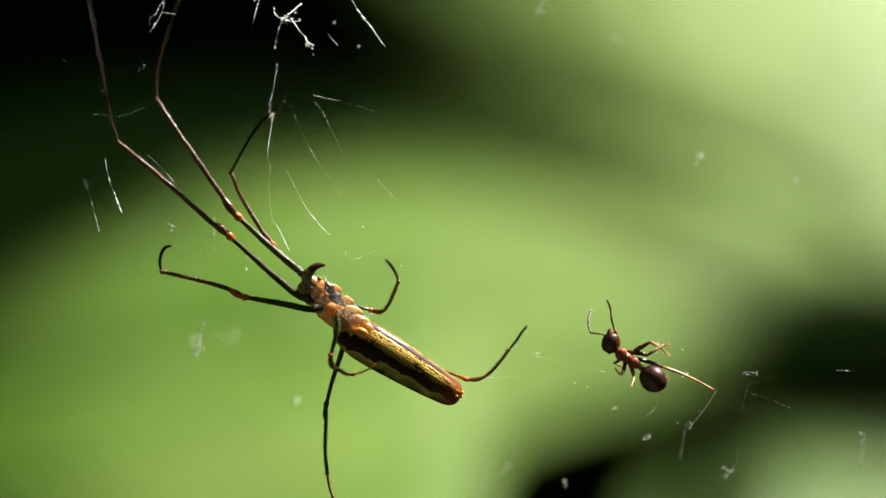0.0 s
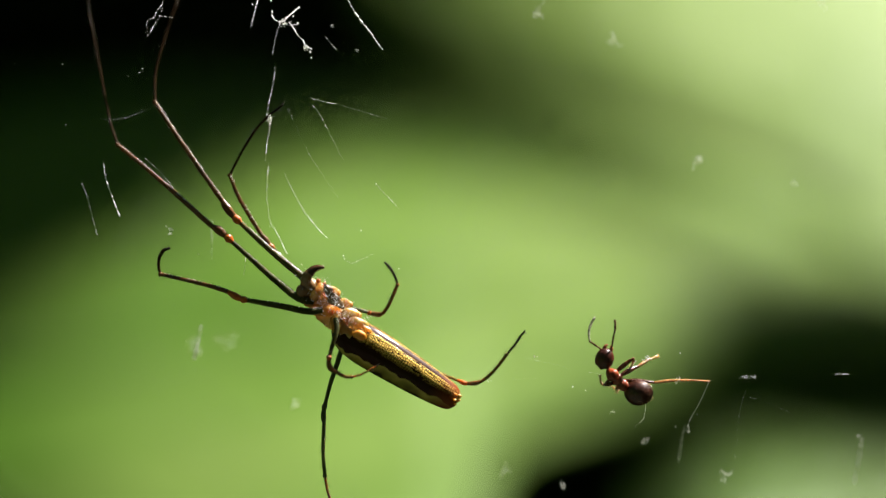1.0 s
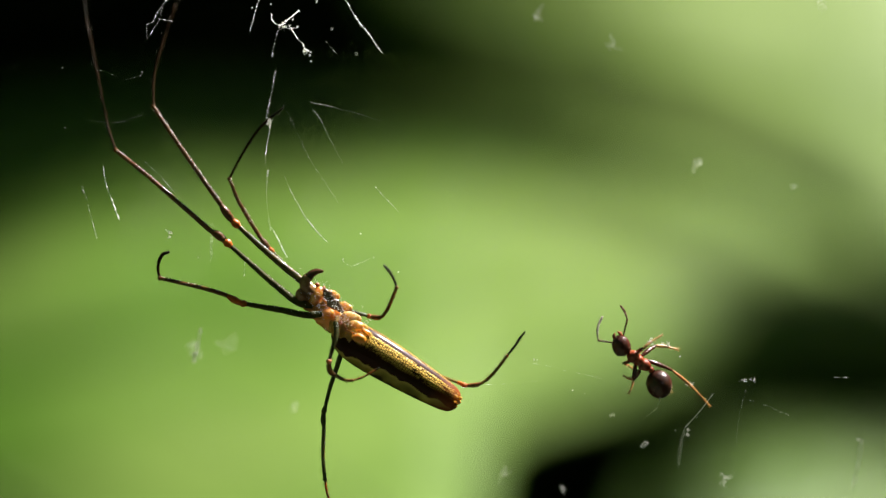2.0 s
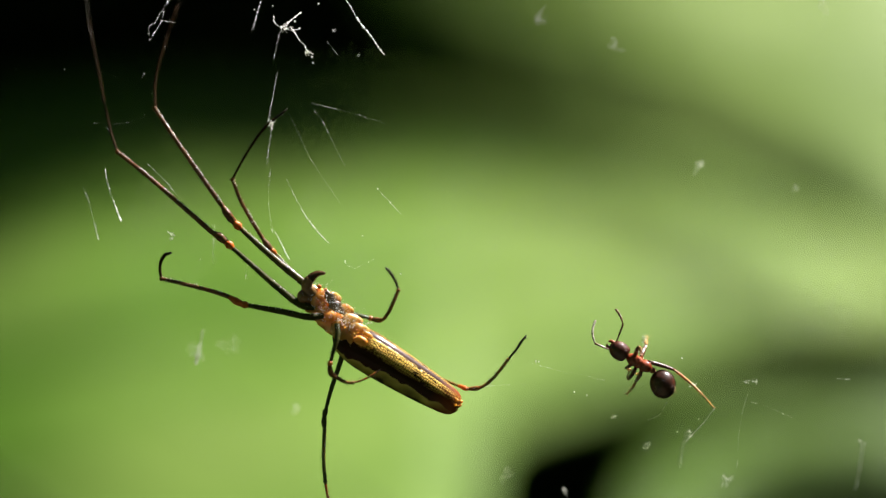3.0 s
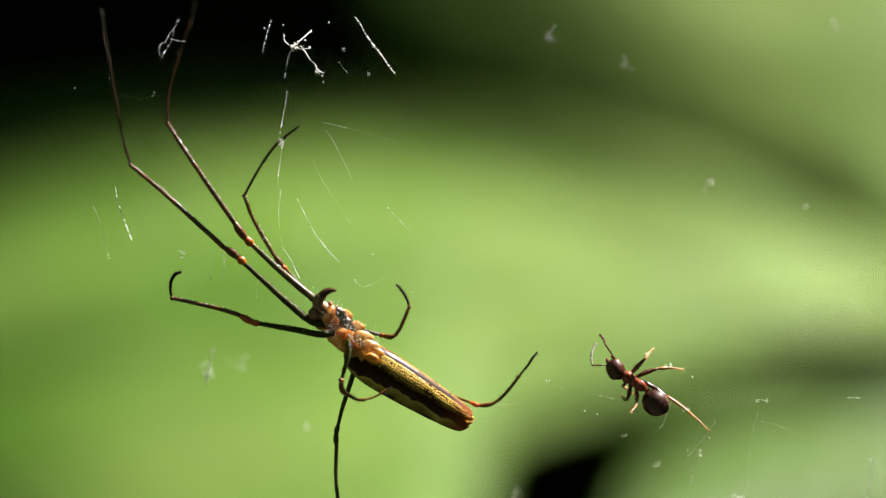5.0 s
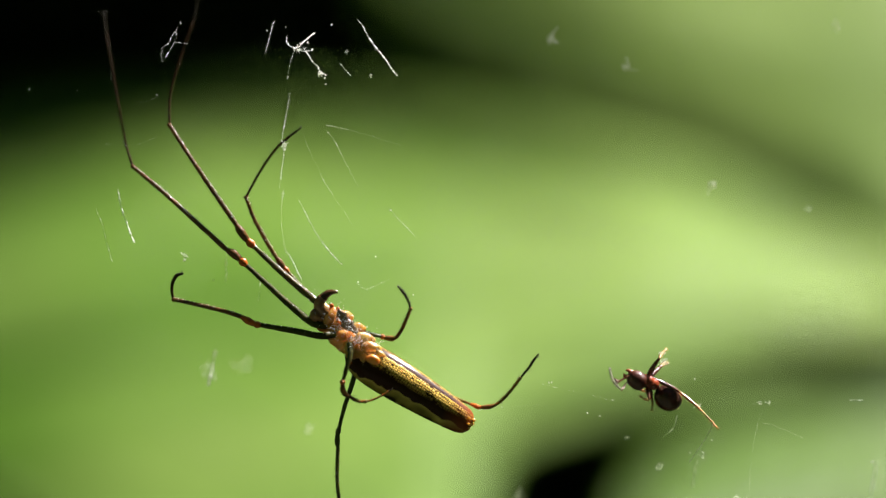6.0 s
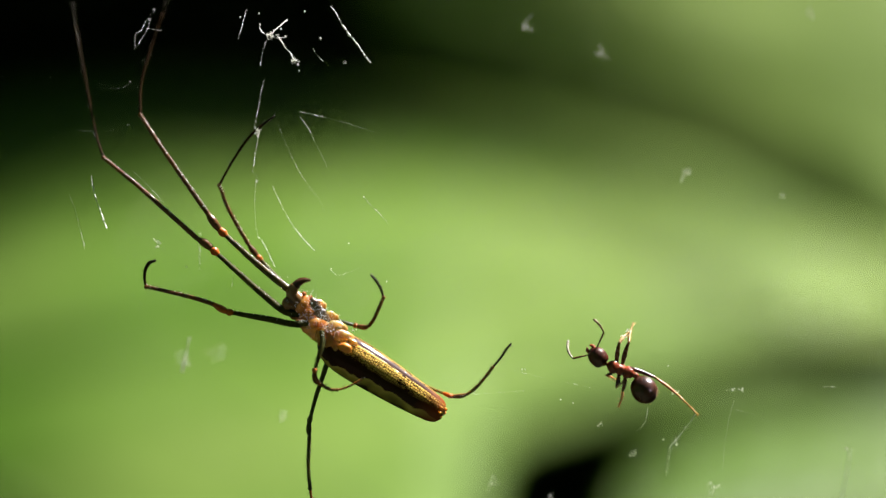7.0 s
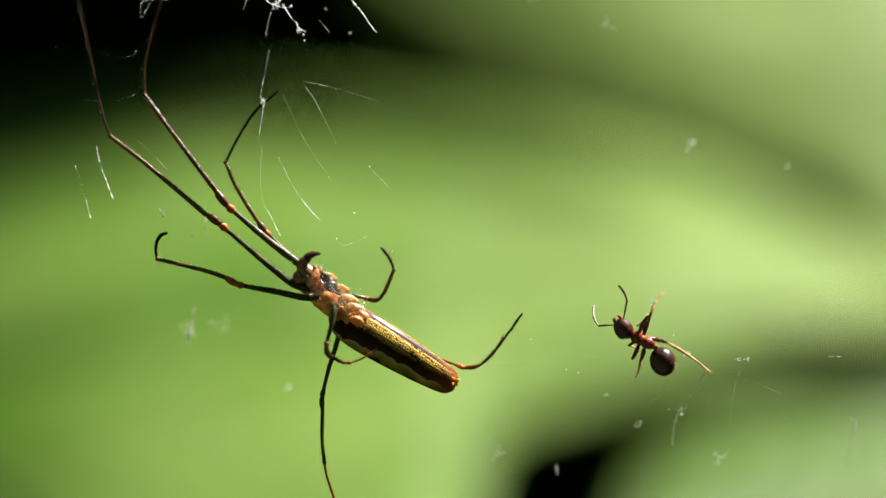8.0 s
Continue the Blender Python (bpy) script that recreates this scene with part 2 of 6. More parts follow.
def blob(bm, centre, radii, turn=0.0, segments=14, rings=9, lump=0.0, seed=0):
    """A lumpy ellipsoid (mm), turned about the line of sight by turn degrees."""
    start = len(bm.verts)
    m = Matrix.Translation(Vector(centre) * MM) @ Matrix.Rotation(radians(turn), 4, "Y") @ Matrix.Diagonal((*[r * MM for r in radii], 1))
    made = bmesh.ops.create_uvsphere(bm, u_segments=segments, v_segments=rings, radius=1, matrix=m)
    if lump:
        for v in made["verts"]:
            k = 1 + lump * noise.noise(v.co * 2600 + Vector((seed * 7.3, 0, 0)))
            v.co = Vector(centre) * MM + (v.co - Vector(centre) * MM) * k
    return start


def along(points, t):
    """The point and direction at the fraction t of a broken line."""
    lengths = [(Vector(b) - Vector(a)).length for a, b in zip(points, points[1:])]
    want = t * sum(lengths)
    for a, b, n in zip(points, points[1:], lengths):
        if want <= n or b is points[-1]:
            return Vector(a).lerp(Vector(b), min(want / n, 1.0)), (Vector(b) - Vector(a)).normalized()
        want -= n


def bristles(name, points, count, length, parent, rng, thick=0.015, material=None):
    """Short stiff hairs along a leg, in one mesh."""
    bm = bmesh.new()
    for i in range(count):
        at, way = along(points, (i + rng.uniform(0.2, 0.8)) / count)
        side = way.cross(Vector((rng.uniform(-1, 1), rng.uniform(-1, 1), rng.uniform(-1, 1)))).normalized()
        reach = length * rng.uniform(0.6, 1.3)
        tip = at + side * reach + way * reach * rng.uniform(0.4, 0.9)
        sweep(bm, [at, at.lerp(tip, 0.5) + side * 0.03, tip], [thick, thick * 0.8, thick * 0.2], sides=4, steps=2)
    return tagged(part(name, bm, material or HAIR, parent), kind="stuff")


# ---- ground and undergrowth behind the sunlit leaves; leaf colour darkened to hold deep shade ----
def build_ground():
    bm = bmesh.new()
    n, size = 60, 60.0
    grid = []
    for i in range(n + 1):
        row = []
        for k in range(n + 1):
            x, y = (((i / n) * 2 - 1) ** 3) * size, (((k / n) * 2 - 1) ** 3) * size
            row.append(bm.verts.new((x, y, 0.03 * noise.noise(Vector((x * 2, y * 2, 0))))))
        grid.append(row)
    for i in range(n):
        for k in range(n):
            bm.faces.new((grid[i][k], grid[i + 1][k], grid[i + 1][k + 1], grid[i][k + 1]))
    tagged(finish("ground", bm, SOIL), "dark damp soil in shade under the plants", "ground", kind="structure")


def loose_leaf(bm, at, size, rng, flat=0.0):
    m = Matrix.Translation(at) @ Euler((rng.uniform(-0.7, 0.7) + flat, rng.uniform(-0.7, 0.7), rng.uniform(0, 6.28))).to_matrix().to_4x4()
    shape = [(0, -1, 0), (0.42, -0.3, 0.10), (0.36, 0.35, 0.10), (0, 1.05, -0.08), (-0.36, 0.35, 0.10), (-0.42, -0.3, 0.10), (0, 0, 0)]
    v = [bm.verts.new(m @ (Vector(p) * size)) for p in shape]
    for a, b in ((0, 1), (1, 2), (2, 3), (3, 4), (4, 5), (5, 0)):
        bm.faces.new((v[a], v[b], v[6]))


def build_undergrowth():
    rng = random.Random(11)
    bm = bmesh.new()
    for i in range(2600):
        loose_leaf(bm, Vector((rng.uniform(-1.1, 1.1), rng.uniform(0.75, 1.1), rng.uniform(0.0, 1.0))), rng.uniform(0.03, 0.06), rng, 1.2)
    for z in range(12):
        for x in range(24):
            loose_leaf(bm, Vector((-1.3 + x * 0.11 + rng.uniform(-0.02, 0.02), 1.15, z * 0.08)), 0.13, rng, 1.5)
    tagged(finish("undergrowth", bm, SHADE_LEAF), "dense undergrowth, leaves coloured near black for deep shade", "undergrowth", kind="stuff")
    # Canopy added out of view, to keep sun and sky off the undergrowth.
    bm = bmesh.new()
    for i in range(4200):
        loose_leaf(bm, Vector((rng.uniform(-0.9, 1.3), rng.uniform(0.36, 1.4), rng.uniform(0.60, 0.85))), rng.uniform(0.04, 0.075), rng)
    tagged(finish("shade_canopy", bm, SHADE_LEAF), "unseen shrub foliage added above to keep the undergrowth in shade", "foliage", kind="stuff")


def build_thicket():
    """Bushes added all round, behind the camera too, to block low sky and bounce green."""
    rng = random.Random(17)
    bm = bmesh.new()
    for i in range(5200):
        a = rng.uniform(0, 2 * math.pi)
        if 0.25 < a / math.pi < 0.75:
            continue
        r = rng.uniform(1.15, 1.6)
        loose_leaf(bm, Vector((math.cos(a) * r, math.sin(a) * r, rng.uniform(0.0, 1.7) * min(1, r / 1.3))), rng.uniform(0.06, 0.11), rng, 1.0)
    tagged(finish("bounce_thicket", bm, BUSH), "unseen green bushes added all round for green bounce light", "bushes", kind="stuff")


def build_bank():
    """A steep earth bank, added to block sky showing through the undergrowth."""
    bm = bmesh.new()
    n, m = 40, 14
    rows = []
    for i in range(n + 1):
        x = -2.4 + 4.8 * i / n
        row = []
        for k in range(m + 1):
            z = 1.9 * k / m - 0.05
            bump = 0.12 * noise.noise(Vector((x * 3, z * 3, 4.0)))
            row.append(bm.verts.new((x, 1.30 + 0.25 * (z / 1.9) ** 2 + bump, z)))
        rows.append(row)
    for i in range(n):
        for k in range(m):
            bm.faces.new((rows[i][k], rows[i + 1][k], rows[i + 1][k + 1], rows[i][k + 1]))
    tagged(finish("bank", bm, SOIL), "steep dark earth bank added to block the sky behind the undergrowth", "earth bank", kind="structure")


build_ground()
build_bank()
build_undergrowth()
build_thicket()


# ---- the large leaves behind the web ----
def edge_at(points, t):
    x = np.linspace(0, 1, len(points))
    return Vector([float(np.interp(t, x, [p[k] for p in points])) for k in range(3)])


def build_leaf(upper, lower, bulge, material, label, group="large leaves behind the web", veins=9, nu=56, nv=30, curl=0.0):
    """A leaf blade between its upper and lower margin (mm), arched towards the viewer, with midrib and side veins."""
    leaf = tagged(new("leaf"), label, "leaf", group)
    leaf.location = (0, 0, HEIGHT)
    up, low = smooth_path(upper, 12), smooth_path(lower, 12)

    def surface(u, v):
        a, b = edge_at(up, u), edge_at(low, u)
        p = a.lerp(b, v)
        arch = math.sin(math.pi * min(max(v, 0), 1))
        crease = max(0.0, 1 - abs(v - 0.5) * 9) * 0.9
        side = (u * veins + abs(v - 0.5) * 2.2) % 1.0
        ripple = 0.5 * math.cos(2 * math.pi * side)
        p.y += -bulge * arch + crease + ripple * 0.5 + curl * (v - 0.5) ** 2
        p.y += 1.6 * noise.noise(Vector((u * 3.5, v * 8, bulge)))
        return p

    bm = bmesh.new()
    rows = [[bm.verts.new(surface(i / nu, k / nv) * MM) for k in range(nv + 1)] for i in range(nu + 1)]
    flat = bm.loops.layers.uv.new("blade")
    for i in range(nu):
        for k in range(nv):
            face = bm.faces.new((rows[i][k], rows[i + 1][k], rows[i + 1][k + 1], rows[i][k + 1]))
            for loop, (a, b) in zip(face.loops, ((i, k), (i + 1, k), (i + 1, k + 1), (i, k + 1))):
                loop[flat].uv = (a / nu, b / nv)
    blade = part("blade", bm, material, leaf)
    thick = blade.modifiers.new("thickness", "SOLIDIFY")
    thick.thickness, thick.offset = 0.0004, 1.0
    bm = bmesh.new()
    sweep(bm, [surface(u / 12, 0.5) + Vector((0, 0.3, 0)) for u in range(13)], [1.3 - 0.08 * u for u in range(13)], sides=8, steps=3)
    midrib = part("midrib", bm, VEIN, leaf, "pale raised midrib")
    for side in (-1, 1):
        for j in range(veins):
            u0 = (j + 0.3) / veins
            line = [surface(min(u0 + 0.12 * s, 1.0), 0.5 + side * 0.46 * s) for s in (0.02, 0.35, 0.7, 1.0)]
            bm = bmesh.new()
            sweep(bm, line, [0.45, 0.36, 0.26, 0.12], sides=6, steps=3)
            part("side_vein", bm, VEIN, midrib)
    return leaf


main_leaf = build_leaf([(-119.304, 187, 1.488), (-93.045, 194.2, 8.044), (-66.895, 190.45, 15.8), (-44.959, 187.301, 19.4), (-26.973, 184.319, 19.7), (-9.313, 181.02, 18.4), (4.538, 177.692, 16.2), (18.085, 174.296, 12.9), (31.437, 171.953, 8.972), (44.784, 170.981, 4.102), (56.178, 170.782, -0.605), (79.564, 175.4, -8.461)], [(-101.73, 140.6, -33.769), (-72.946, 124.6, -43.12), (-47.026, 108.528, -43.036), (-24.923, 100.955, -39.084), (-7.003, 104.38, -34.442), (2.609, 113.649, -29.294), (4.0, 123.2, -23.8), (6.2, 129.4, -19.3), (14.2, 133.9, -16.7), (24.1, 138.9, -14.9), (34.0, 144.4, -13.1), (44.9, 150.7, -11.2), (78.0, 169.4, -11.0)], 5.0, LEAF_MAIN, "large sunlit green leaf behind the spider, out of focus")
upper_leaf = build_leaf([(-14.1, 212.716, 56.782), (1.252, 220.005, 65.824), (17.148, 224.987, 70.736), (33.65, 231.66, 76.118), (67.919, 242.083, 78.323), (100.807, 240.6, 61.429), (128.152, 224.6, 42.902)], [(-13.299, 211.84, 55.872), (-7.3, 188.7, 30.5), (6.2, 179.9, 21.9), (20.2, 175.5, 16.6), (33.8, 172.2, 11.3), (47.8, 168.8, 5.2), (60.846, 167.346, -2.591), (125.418, 221.4, 39.37)], 5.0, LEAF_UPPER, "pale yellow-green sunlit leaf, blurred, above another leaf")
lower_leaf = build_leaf([(14.9, 115.6, -32.0), (20.0, 130.3, -23.5), (25.3, 138.2, -19.7), (33.0, 145.7, -16.9), (41.968, 152.181, -15.691), (50.535, 158.6, -13.794), (64.686, 169.736, -10.647), (81.662, 183.4, -6.934), (95.095, 170.6, -17.394)], [(15.4, 114.9, -32.5), (19.495, 108.833, -37.765), (30.65, 112.776, -38.394), (42.451, 118.41, -39.292), (59.373, 131.832, -38.511), (75.099, 146.6, -34.524), (93.917, 169, -18.636)], 5.0, LEAF_LOWER, "green leaf below the ant, colour darkened to hold shade, blurred")
# three leaves added overhead, out of view, to cast moving shade on those below
high_shade_leaf = build_leaf([(655.1, 467.9, 1238.1), (658.0, 515.9, 1277.4), (679.0, 547.9, 1310.8), (709.4, 551.9, 1315.4), (732.6, 548.9, 1314.4), (750.2, 537.7, 1301.5), (762.2, 522.1, 1285.2), (773.9, 513.3, 1275.6), (787.3, 504.3, 1266.7), (796.7, 495.0, 1258.6)], [(656.0, 465.5, 1236.5), (678.9, 467.9, 1238.1), (691.5, 496.1, 1259.5), (703.2, 502.5, 1264.9), (716.0, 503.5, 1265.8), (732.7, 502.5, 1265.1), (749.4, 505.1, 1267.4), (761.6, 505.5, 1267.8), (776.3, 502.7, 1265.3), (788.6, 497.9, 1261.1), (797.3, 494.2, 1258.0)], 6.0, LEAF_LOWER, "unseen green leaf added overhead to shade the leaf below", "overhanging leaves", 7, 30, 16)
left_shade_leaf = build_leaf([(706.7, 522.1, 1346.4), (724.5, 530.1, 1353.5), (751.8, 530.1, 1353.5), (769.3, 526.9, 1350.6), (783.3, 520.5, 1345.1)], [(707.2, 520.5, 1345.1), (732.2, 501.3, 1329.7), (756.5, 503.7, 1331.5), (771.2, 510.9, 1337.1), (783.4, 519.7, 1344.4)], 6.0, LEAF_LOWER, "unseen green leaf added overhead to cast passing shade on the left", "overhanging leaves", 7, 30, 16)
side_shade_leaf = build_leaf([(599.0, 379.6, 972.4), (604.4, 400.4, 985.1), (615.0, 414.0, 994.8), (632.1, 422.8, 1001.6), (654.1, 428.0, 1005.8), (677.0, 428.0, 1005.8), (688.3, 411.6, 993.0)], [(599.5, 379.2, 972.1), (605.4, 363.6, 964.2), (613.7, 394.0, 980.9), (621.4, 398.0, 983.5), (630.4, 400.4, 985.1), (645.6, 402.8, 986.7), (666.0, 404.4, 987.8), (687.5, 411.2, 992.7)], 6.0, LEAF_LOWER, "unseen green leaf added overhead to cast moving shade on the right", "overhanging leaves", 7, 30, 16)


# ---- the spider ----
def spider_leg(femur, patella, tibia, foot, sizes, parent, rng, label, hairs=(10, 12, 10), skins=None, glints=(0, 0), knee=1.0, rough=0.06):
    """A leg of four jointed pieces; sizes are the radii at hip, knee, ankle and tip, skins those of femur, knee, patella, tibia and metatarsus."""
    a, b, c, d = sizes
    femur_skin, knee_skin, patella_skin, tibia_skin, shin_skin = skins or (FEMUR, KNEE, TIBIA, TIBIA, SHIN)
    bm = bmesh.new()
    n = len(femur)
    sweep(bm, femur, [a * (0.8 + 0.35 * math.sin(math.pi * min(1, 0.25 + 0.75 * i / (n - 1)))) * (1 - 0.25 * i / (n - 1)) for i in range(n)], sides=16, steps=26, rough=rough)
    leg = part("leg", bm, femur_skin, parent, label)
    bm = bmesh.new()
    sweep(bm, [along(femur, k)[0] for k in (0.94, 0.975)] + [patella[0], Vector(patella[0]).lerp(Vector(patella[1]), 0.7)], [b * k for k in (0.75, 1.18 * knee, 1.20 * knee, 0.72)], sides=16, steps=5, rough=rough)
    part("knee_joint", bm, knee_skin, leg, "orange knee joint")
    bm = bmesh.new()
    m = len(patella)
    sweep(bm, patella, [b * (0.72, 1.12 * knee, 1.22 * knee, 0.66)[round(i * 3 / (m - 1))] for i in range(m)], sides=16, steps=8, rough=rough)
    part("patella", bm, patella_skin, leg, "brown knee segment")
    bm = bmesh.new()
    n = len(tibia)
    sweep(bm, tibia, [b * 0.84 + (c * 0.9 - b * 0.84) * i / (n - 1) for i in range(n)], sides=16, steps=32, rough=rough)
    blob(bm, tibia[-1], (c * 1.15, c * 1.15, c * 1.15), segments=12, rings=9)
    part("tibia", bm, tibia_skin, leg)
    bm = bmesh.new()
    n = len(foot)
    cut = n - 1
    sweep(bm, foot[:cut], [c * 0.62 + (d - c * 0.62) * i / (cut - 1) for i in range(cut)], sides=10, steps=6)
    part("metatarsus", bm, shin_skin, leg)
    bm = bmesh.new()
    sweep(bm, foot[-2:], [d, d * 0.6], sides=8, steps=4)
    part("tarsus", bm, FOOT, leg, "blackish foot tip")
    if max(glints):
        # beads on the sunward side of the leg, in place of specular sparkle
        specks = bmesh.new()
        for line, r0, r1, count in ((femur, a, b, glints[0]), (tibia, b, c, glints[1])):
            for i in range(count):
                t = rng.random()
                at, way = along(line, t)
                out = Vector((rng.gauss(0.5, 0.4), -0.5, rng.gauss(0.85, 0.4)))
                out = (out - way * out.dot(way)).normalized()
                r = rng.uniform(0.010, 0.030)
                blob(specks, at + out * (r0 + (r1 - r0) * t), (r, r, r), segments=6, rings=5)
        tagged(part("glints", specks, GLINT, leg, "tiny white beads standing in for glints"), kind="stuff")
    bristles("bristles", femur, hairs[0] * 2, 0.2, leg, rng)
    bristles("bristles", tibia, hairs[1] * 2, 0.2, leg, rng)
    bristles("bristles", foot, hairs[2] * 2, 0.18, leg, rng)
    return leg


def build_spider():
    rng = random.Random(5)
    spider = tagged(new("spider"), "long-bodied brown and gold spider hanging belly out in its web", "spider")
    spider.location = (-0.005297, 0.000000, HEIGHT + -0.002850)
    # head and chest
    bm = bmesh.new()
    sweep(bm, [(-1.581, 0.5, 1.016), (-1.221, 0.6, 0.584), (-0.789, 0.6, 0.081), (-0.213, 0.55, -0.567), (0.291, 0.4, -1.215)], [0.36, 0.55, 0.66, 0.60, 0.30], sides=24, steps=10, squash=0.75, rough=0.12)
    part("cephalothorax", bm, AMBER, spider, "wet glossy amber chest")
    bm = bmesh.new()
    sweep(bm, [(-0.717, -0.2, 1.088), (-0.429, -0.25, 0.728), (-0.098, -0.25, 0.34), (0.363, -0.18, -0.063)], [0.14, 0.24, 0.24, 0.09], sides=24, steps=14, squash=0.5, rough=0.4)
    part("sternum", bm, STERNUM, spider, "dark shield between the legs")
    # a short drum for each leg base, thick at the rim, round the dark shield
    for skin, inner, outer, size in (
            (AMBER, (-1.005, 0.05, 0.44), (-1.537, 0.0, 0.196), 0.25),
            (AMBER, (-0.501, 0.0, -0.135), (-1.048, -0.05, -0.236), 0.22),
            (AMBER, (0.003, -0.25, -0.567), (-0.098, -0.45, -1.143), 0.22),
            (PALE, (0.291, -0.2, -1.071), (0.104, -0.1, -1.719), 0.24),
            (AMBER, (-1.005, 0.1, 0.8), (-1.537, 0.1, 1.376), 0.25),
            (PALE, (-0.386, 0.15, 0.8), (-0.012, 0.3, 0.714), 0.24),
            (PALE, (0.219, 0.1, 0.196), (0.622, 0.25, 0.138), 0.23),
            (PALE, (0.507, -0.25, -0.322), (1.054, -0.1, -0.409), 0.27),
            (PALE, (0.823, -0.36, -0.783), (1.399, -0.25, -0.898), 0.27),
    ):
        bm = bmesh.new()
        a, b = Vector(inner), Vector(outer)
        sweep(bm, [a.lerp(b, k) for k in (-0.4, -0.1, 0.3, 0.6, 0.8, 0.95)], [size * k for k in (0.9, 1.2, 1.25, 1.12, 0.95, 0.8)], sides=24, steps=6, squash=0.7, rough=0.1)
        coxa = part("coxa", bm, skin, spider, "translucent amber leg base")
        bm = bmesh.new()
        sweep(bm, [a.lerp(b, k) for k in (0.82, 0.96, 1.12, 1.25)], [size * k for k in (0.7, 0.84, 0.72, 0.5)], sides=20, steps=5, squash=0.75, rough=0.1)
        part("trochanter", bm, skin, coxa, "small amber hip joint")
    for at, size in (((-0.99, -0.3, 1.347), 0.12), ((-0.674, -0.25, 1.189), 0.10)):
        bm = bmesh.new()
        blob(bm, at, (size, size * 0.8, size), segments=14, rings=9, lump=0.3, seed=at[0])
        part("mouthpart", bm, KNEE, spider, "dark red mouthpart")
    bm = bmesh.new()
    sweep(bm, [(-1.293, -0.25, 0.44), (-1.077, -0.3, 0.8), (-0.861, -0.2, 1.16)], [0.22, 0.33, 0.22], sides=20, steps=6, squash=0.8, rough=0.12)
    part("maxilla", bm, AMBER, spider, "orange-brown plate beside the mouth")
    bm = bmesh.new()
    sweep(bm, [(-0.213, 0.1, -0.639), (0.363, 0.0, -1.071), (0.867, -0.2, -1.431)], [0.38, 0.52, 0.42], sides=20, steps=6, squash=0.9, rough=0.2)
    part("waist", bm, AMBER, spider)
    # jaws
    for line, tip in (([(-1.437, -0.2, 0.8), (-1.796, -0.4, 0.872), (-1.94, -0.5, 0.944)], None), ([(-1.249, -0.2, 0.944), (-1.581, -0.45, 1.261), (-1.566, -0.55, 1.549), (-1.422, -0.6, 1.75)], [(-1.422, -0.6, 1.722), (-1.249, -0.6, 1.909), (-0.99, -0.6, 2.024), (-0.688, -0.6, 2.038)])):
        bm = bmesh.new()
        n = len(line)
        sweep(bm, line, [0.32, 0.31, 0.28, 0.24][:n], sides=12, steps=5)
        jaw = part("chelicera", bm, JAW, spider, "brown jaw")
        if tip:
            bm = bmesh.new()
            sweep(bm, tip, [0.24, 0.20, 0.15, 0.07], sides=14, steps=5)
            part("fang", bm, FANG, jaw, "black curved fang")
    bm = bmesh.new()
    sweep(bm, [(-1.653, -0.3, 0.8), (-1.912, -0.45, 0.772), (-1.94, -0.5, 0.628), (-1.725, -0.5, 0.556)], [0.11, 0.09, 0.07, 0.04], sides=8, steps=4)
    part("pedipalp", bm, JAW, spider)
    # abdomen in its own axes: x to the tail, y to the gilded flank, z to the viewer
    bm = bmesh.new()
    length = 7.359
    stations = [0.0, 0.05, 0.13, 0.25, 0.4, 0.55, 0.7, 0.83, 0.92, 0.97, 1.0]
    widths = [0.35, 0.74, 0.97, 1.07, 1.05, 0.99, 0.91, 0.81, 0.71, 0.56, 0.28]
    path = smooth_path([(s * length, w) for s, w in zip(stations, widths)], 5)
    rings = []
    for x, w in path:
        rings.append([bm.verts.new(Vector((x, math.cos(a) * w, math.sin(a) * w * 0.72)) * MM) for a in (2 * math.pi * k / 40 for k in range(40))])
    for p, q in zip(rings, rings[1:]):
        for k in range(40):
            bm.faces.new((p[k], p[(k + 1) % 40], q[(k + 1) % 40], q[k]))
    bm.faces.new(rings[0])
    bm.faces.new(rings[-1])
    abdomen = part("abdomen", bm, ABDOMEN, spider, "glossy brown abdomen with a gold netted stripe")
    abdomen.matrix_basis = pose(-0.000150, 0.000200, -0.000960, 89.05, 31.0, -1.82)
    for at, size in (((length - 0.30, 0.30, 0.54), 0.10), ((length - 0.20, 0.04, 0.52), 0.09), ((length - 0.06, 0.32, 0.22), 0.12), ((length - 0.05, 0.08, 0.26), 0.12), ((length - 0.07, -0.14, 0.20), 0.11), ((length - 0.03, 0.12, 0.0), 0.13)):
        bm = bmesh.new()
        bmesh.ops.create_uvsphere(bm, u_segments=10, v_segments=8, radius=1, matrix=Matrix.Translation(Vector(at) * MM) @ Matrix.Diagonal((size * 0.95 * MM, size * 0.8 * MM, size * 0.8 * MM, 1)))
        part("spinneret", bm, AMBER, abdomen, "pale amber spinneret")
    for at, size, turn in (((1.126, -0.80, -1.359), (0.38, 0.15, 0.22), 24), ((1.543, -0.5, -1.1), (0.30, 0.12, 0.15), 35)):
        bm = bmesh.new()
        blob(bm, at, size, turn, segments=20, rings=12, lump=0.35, seed=at[0])
        part("book_lung", bm, LUNG if size[0] > 0.33 else PALE, spider, "orange lung cover")
    # legs: foremost pair stretched far forward
    legs = {}
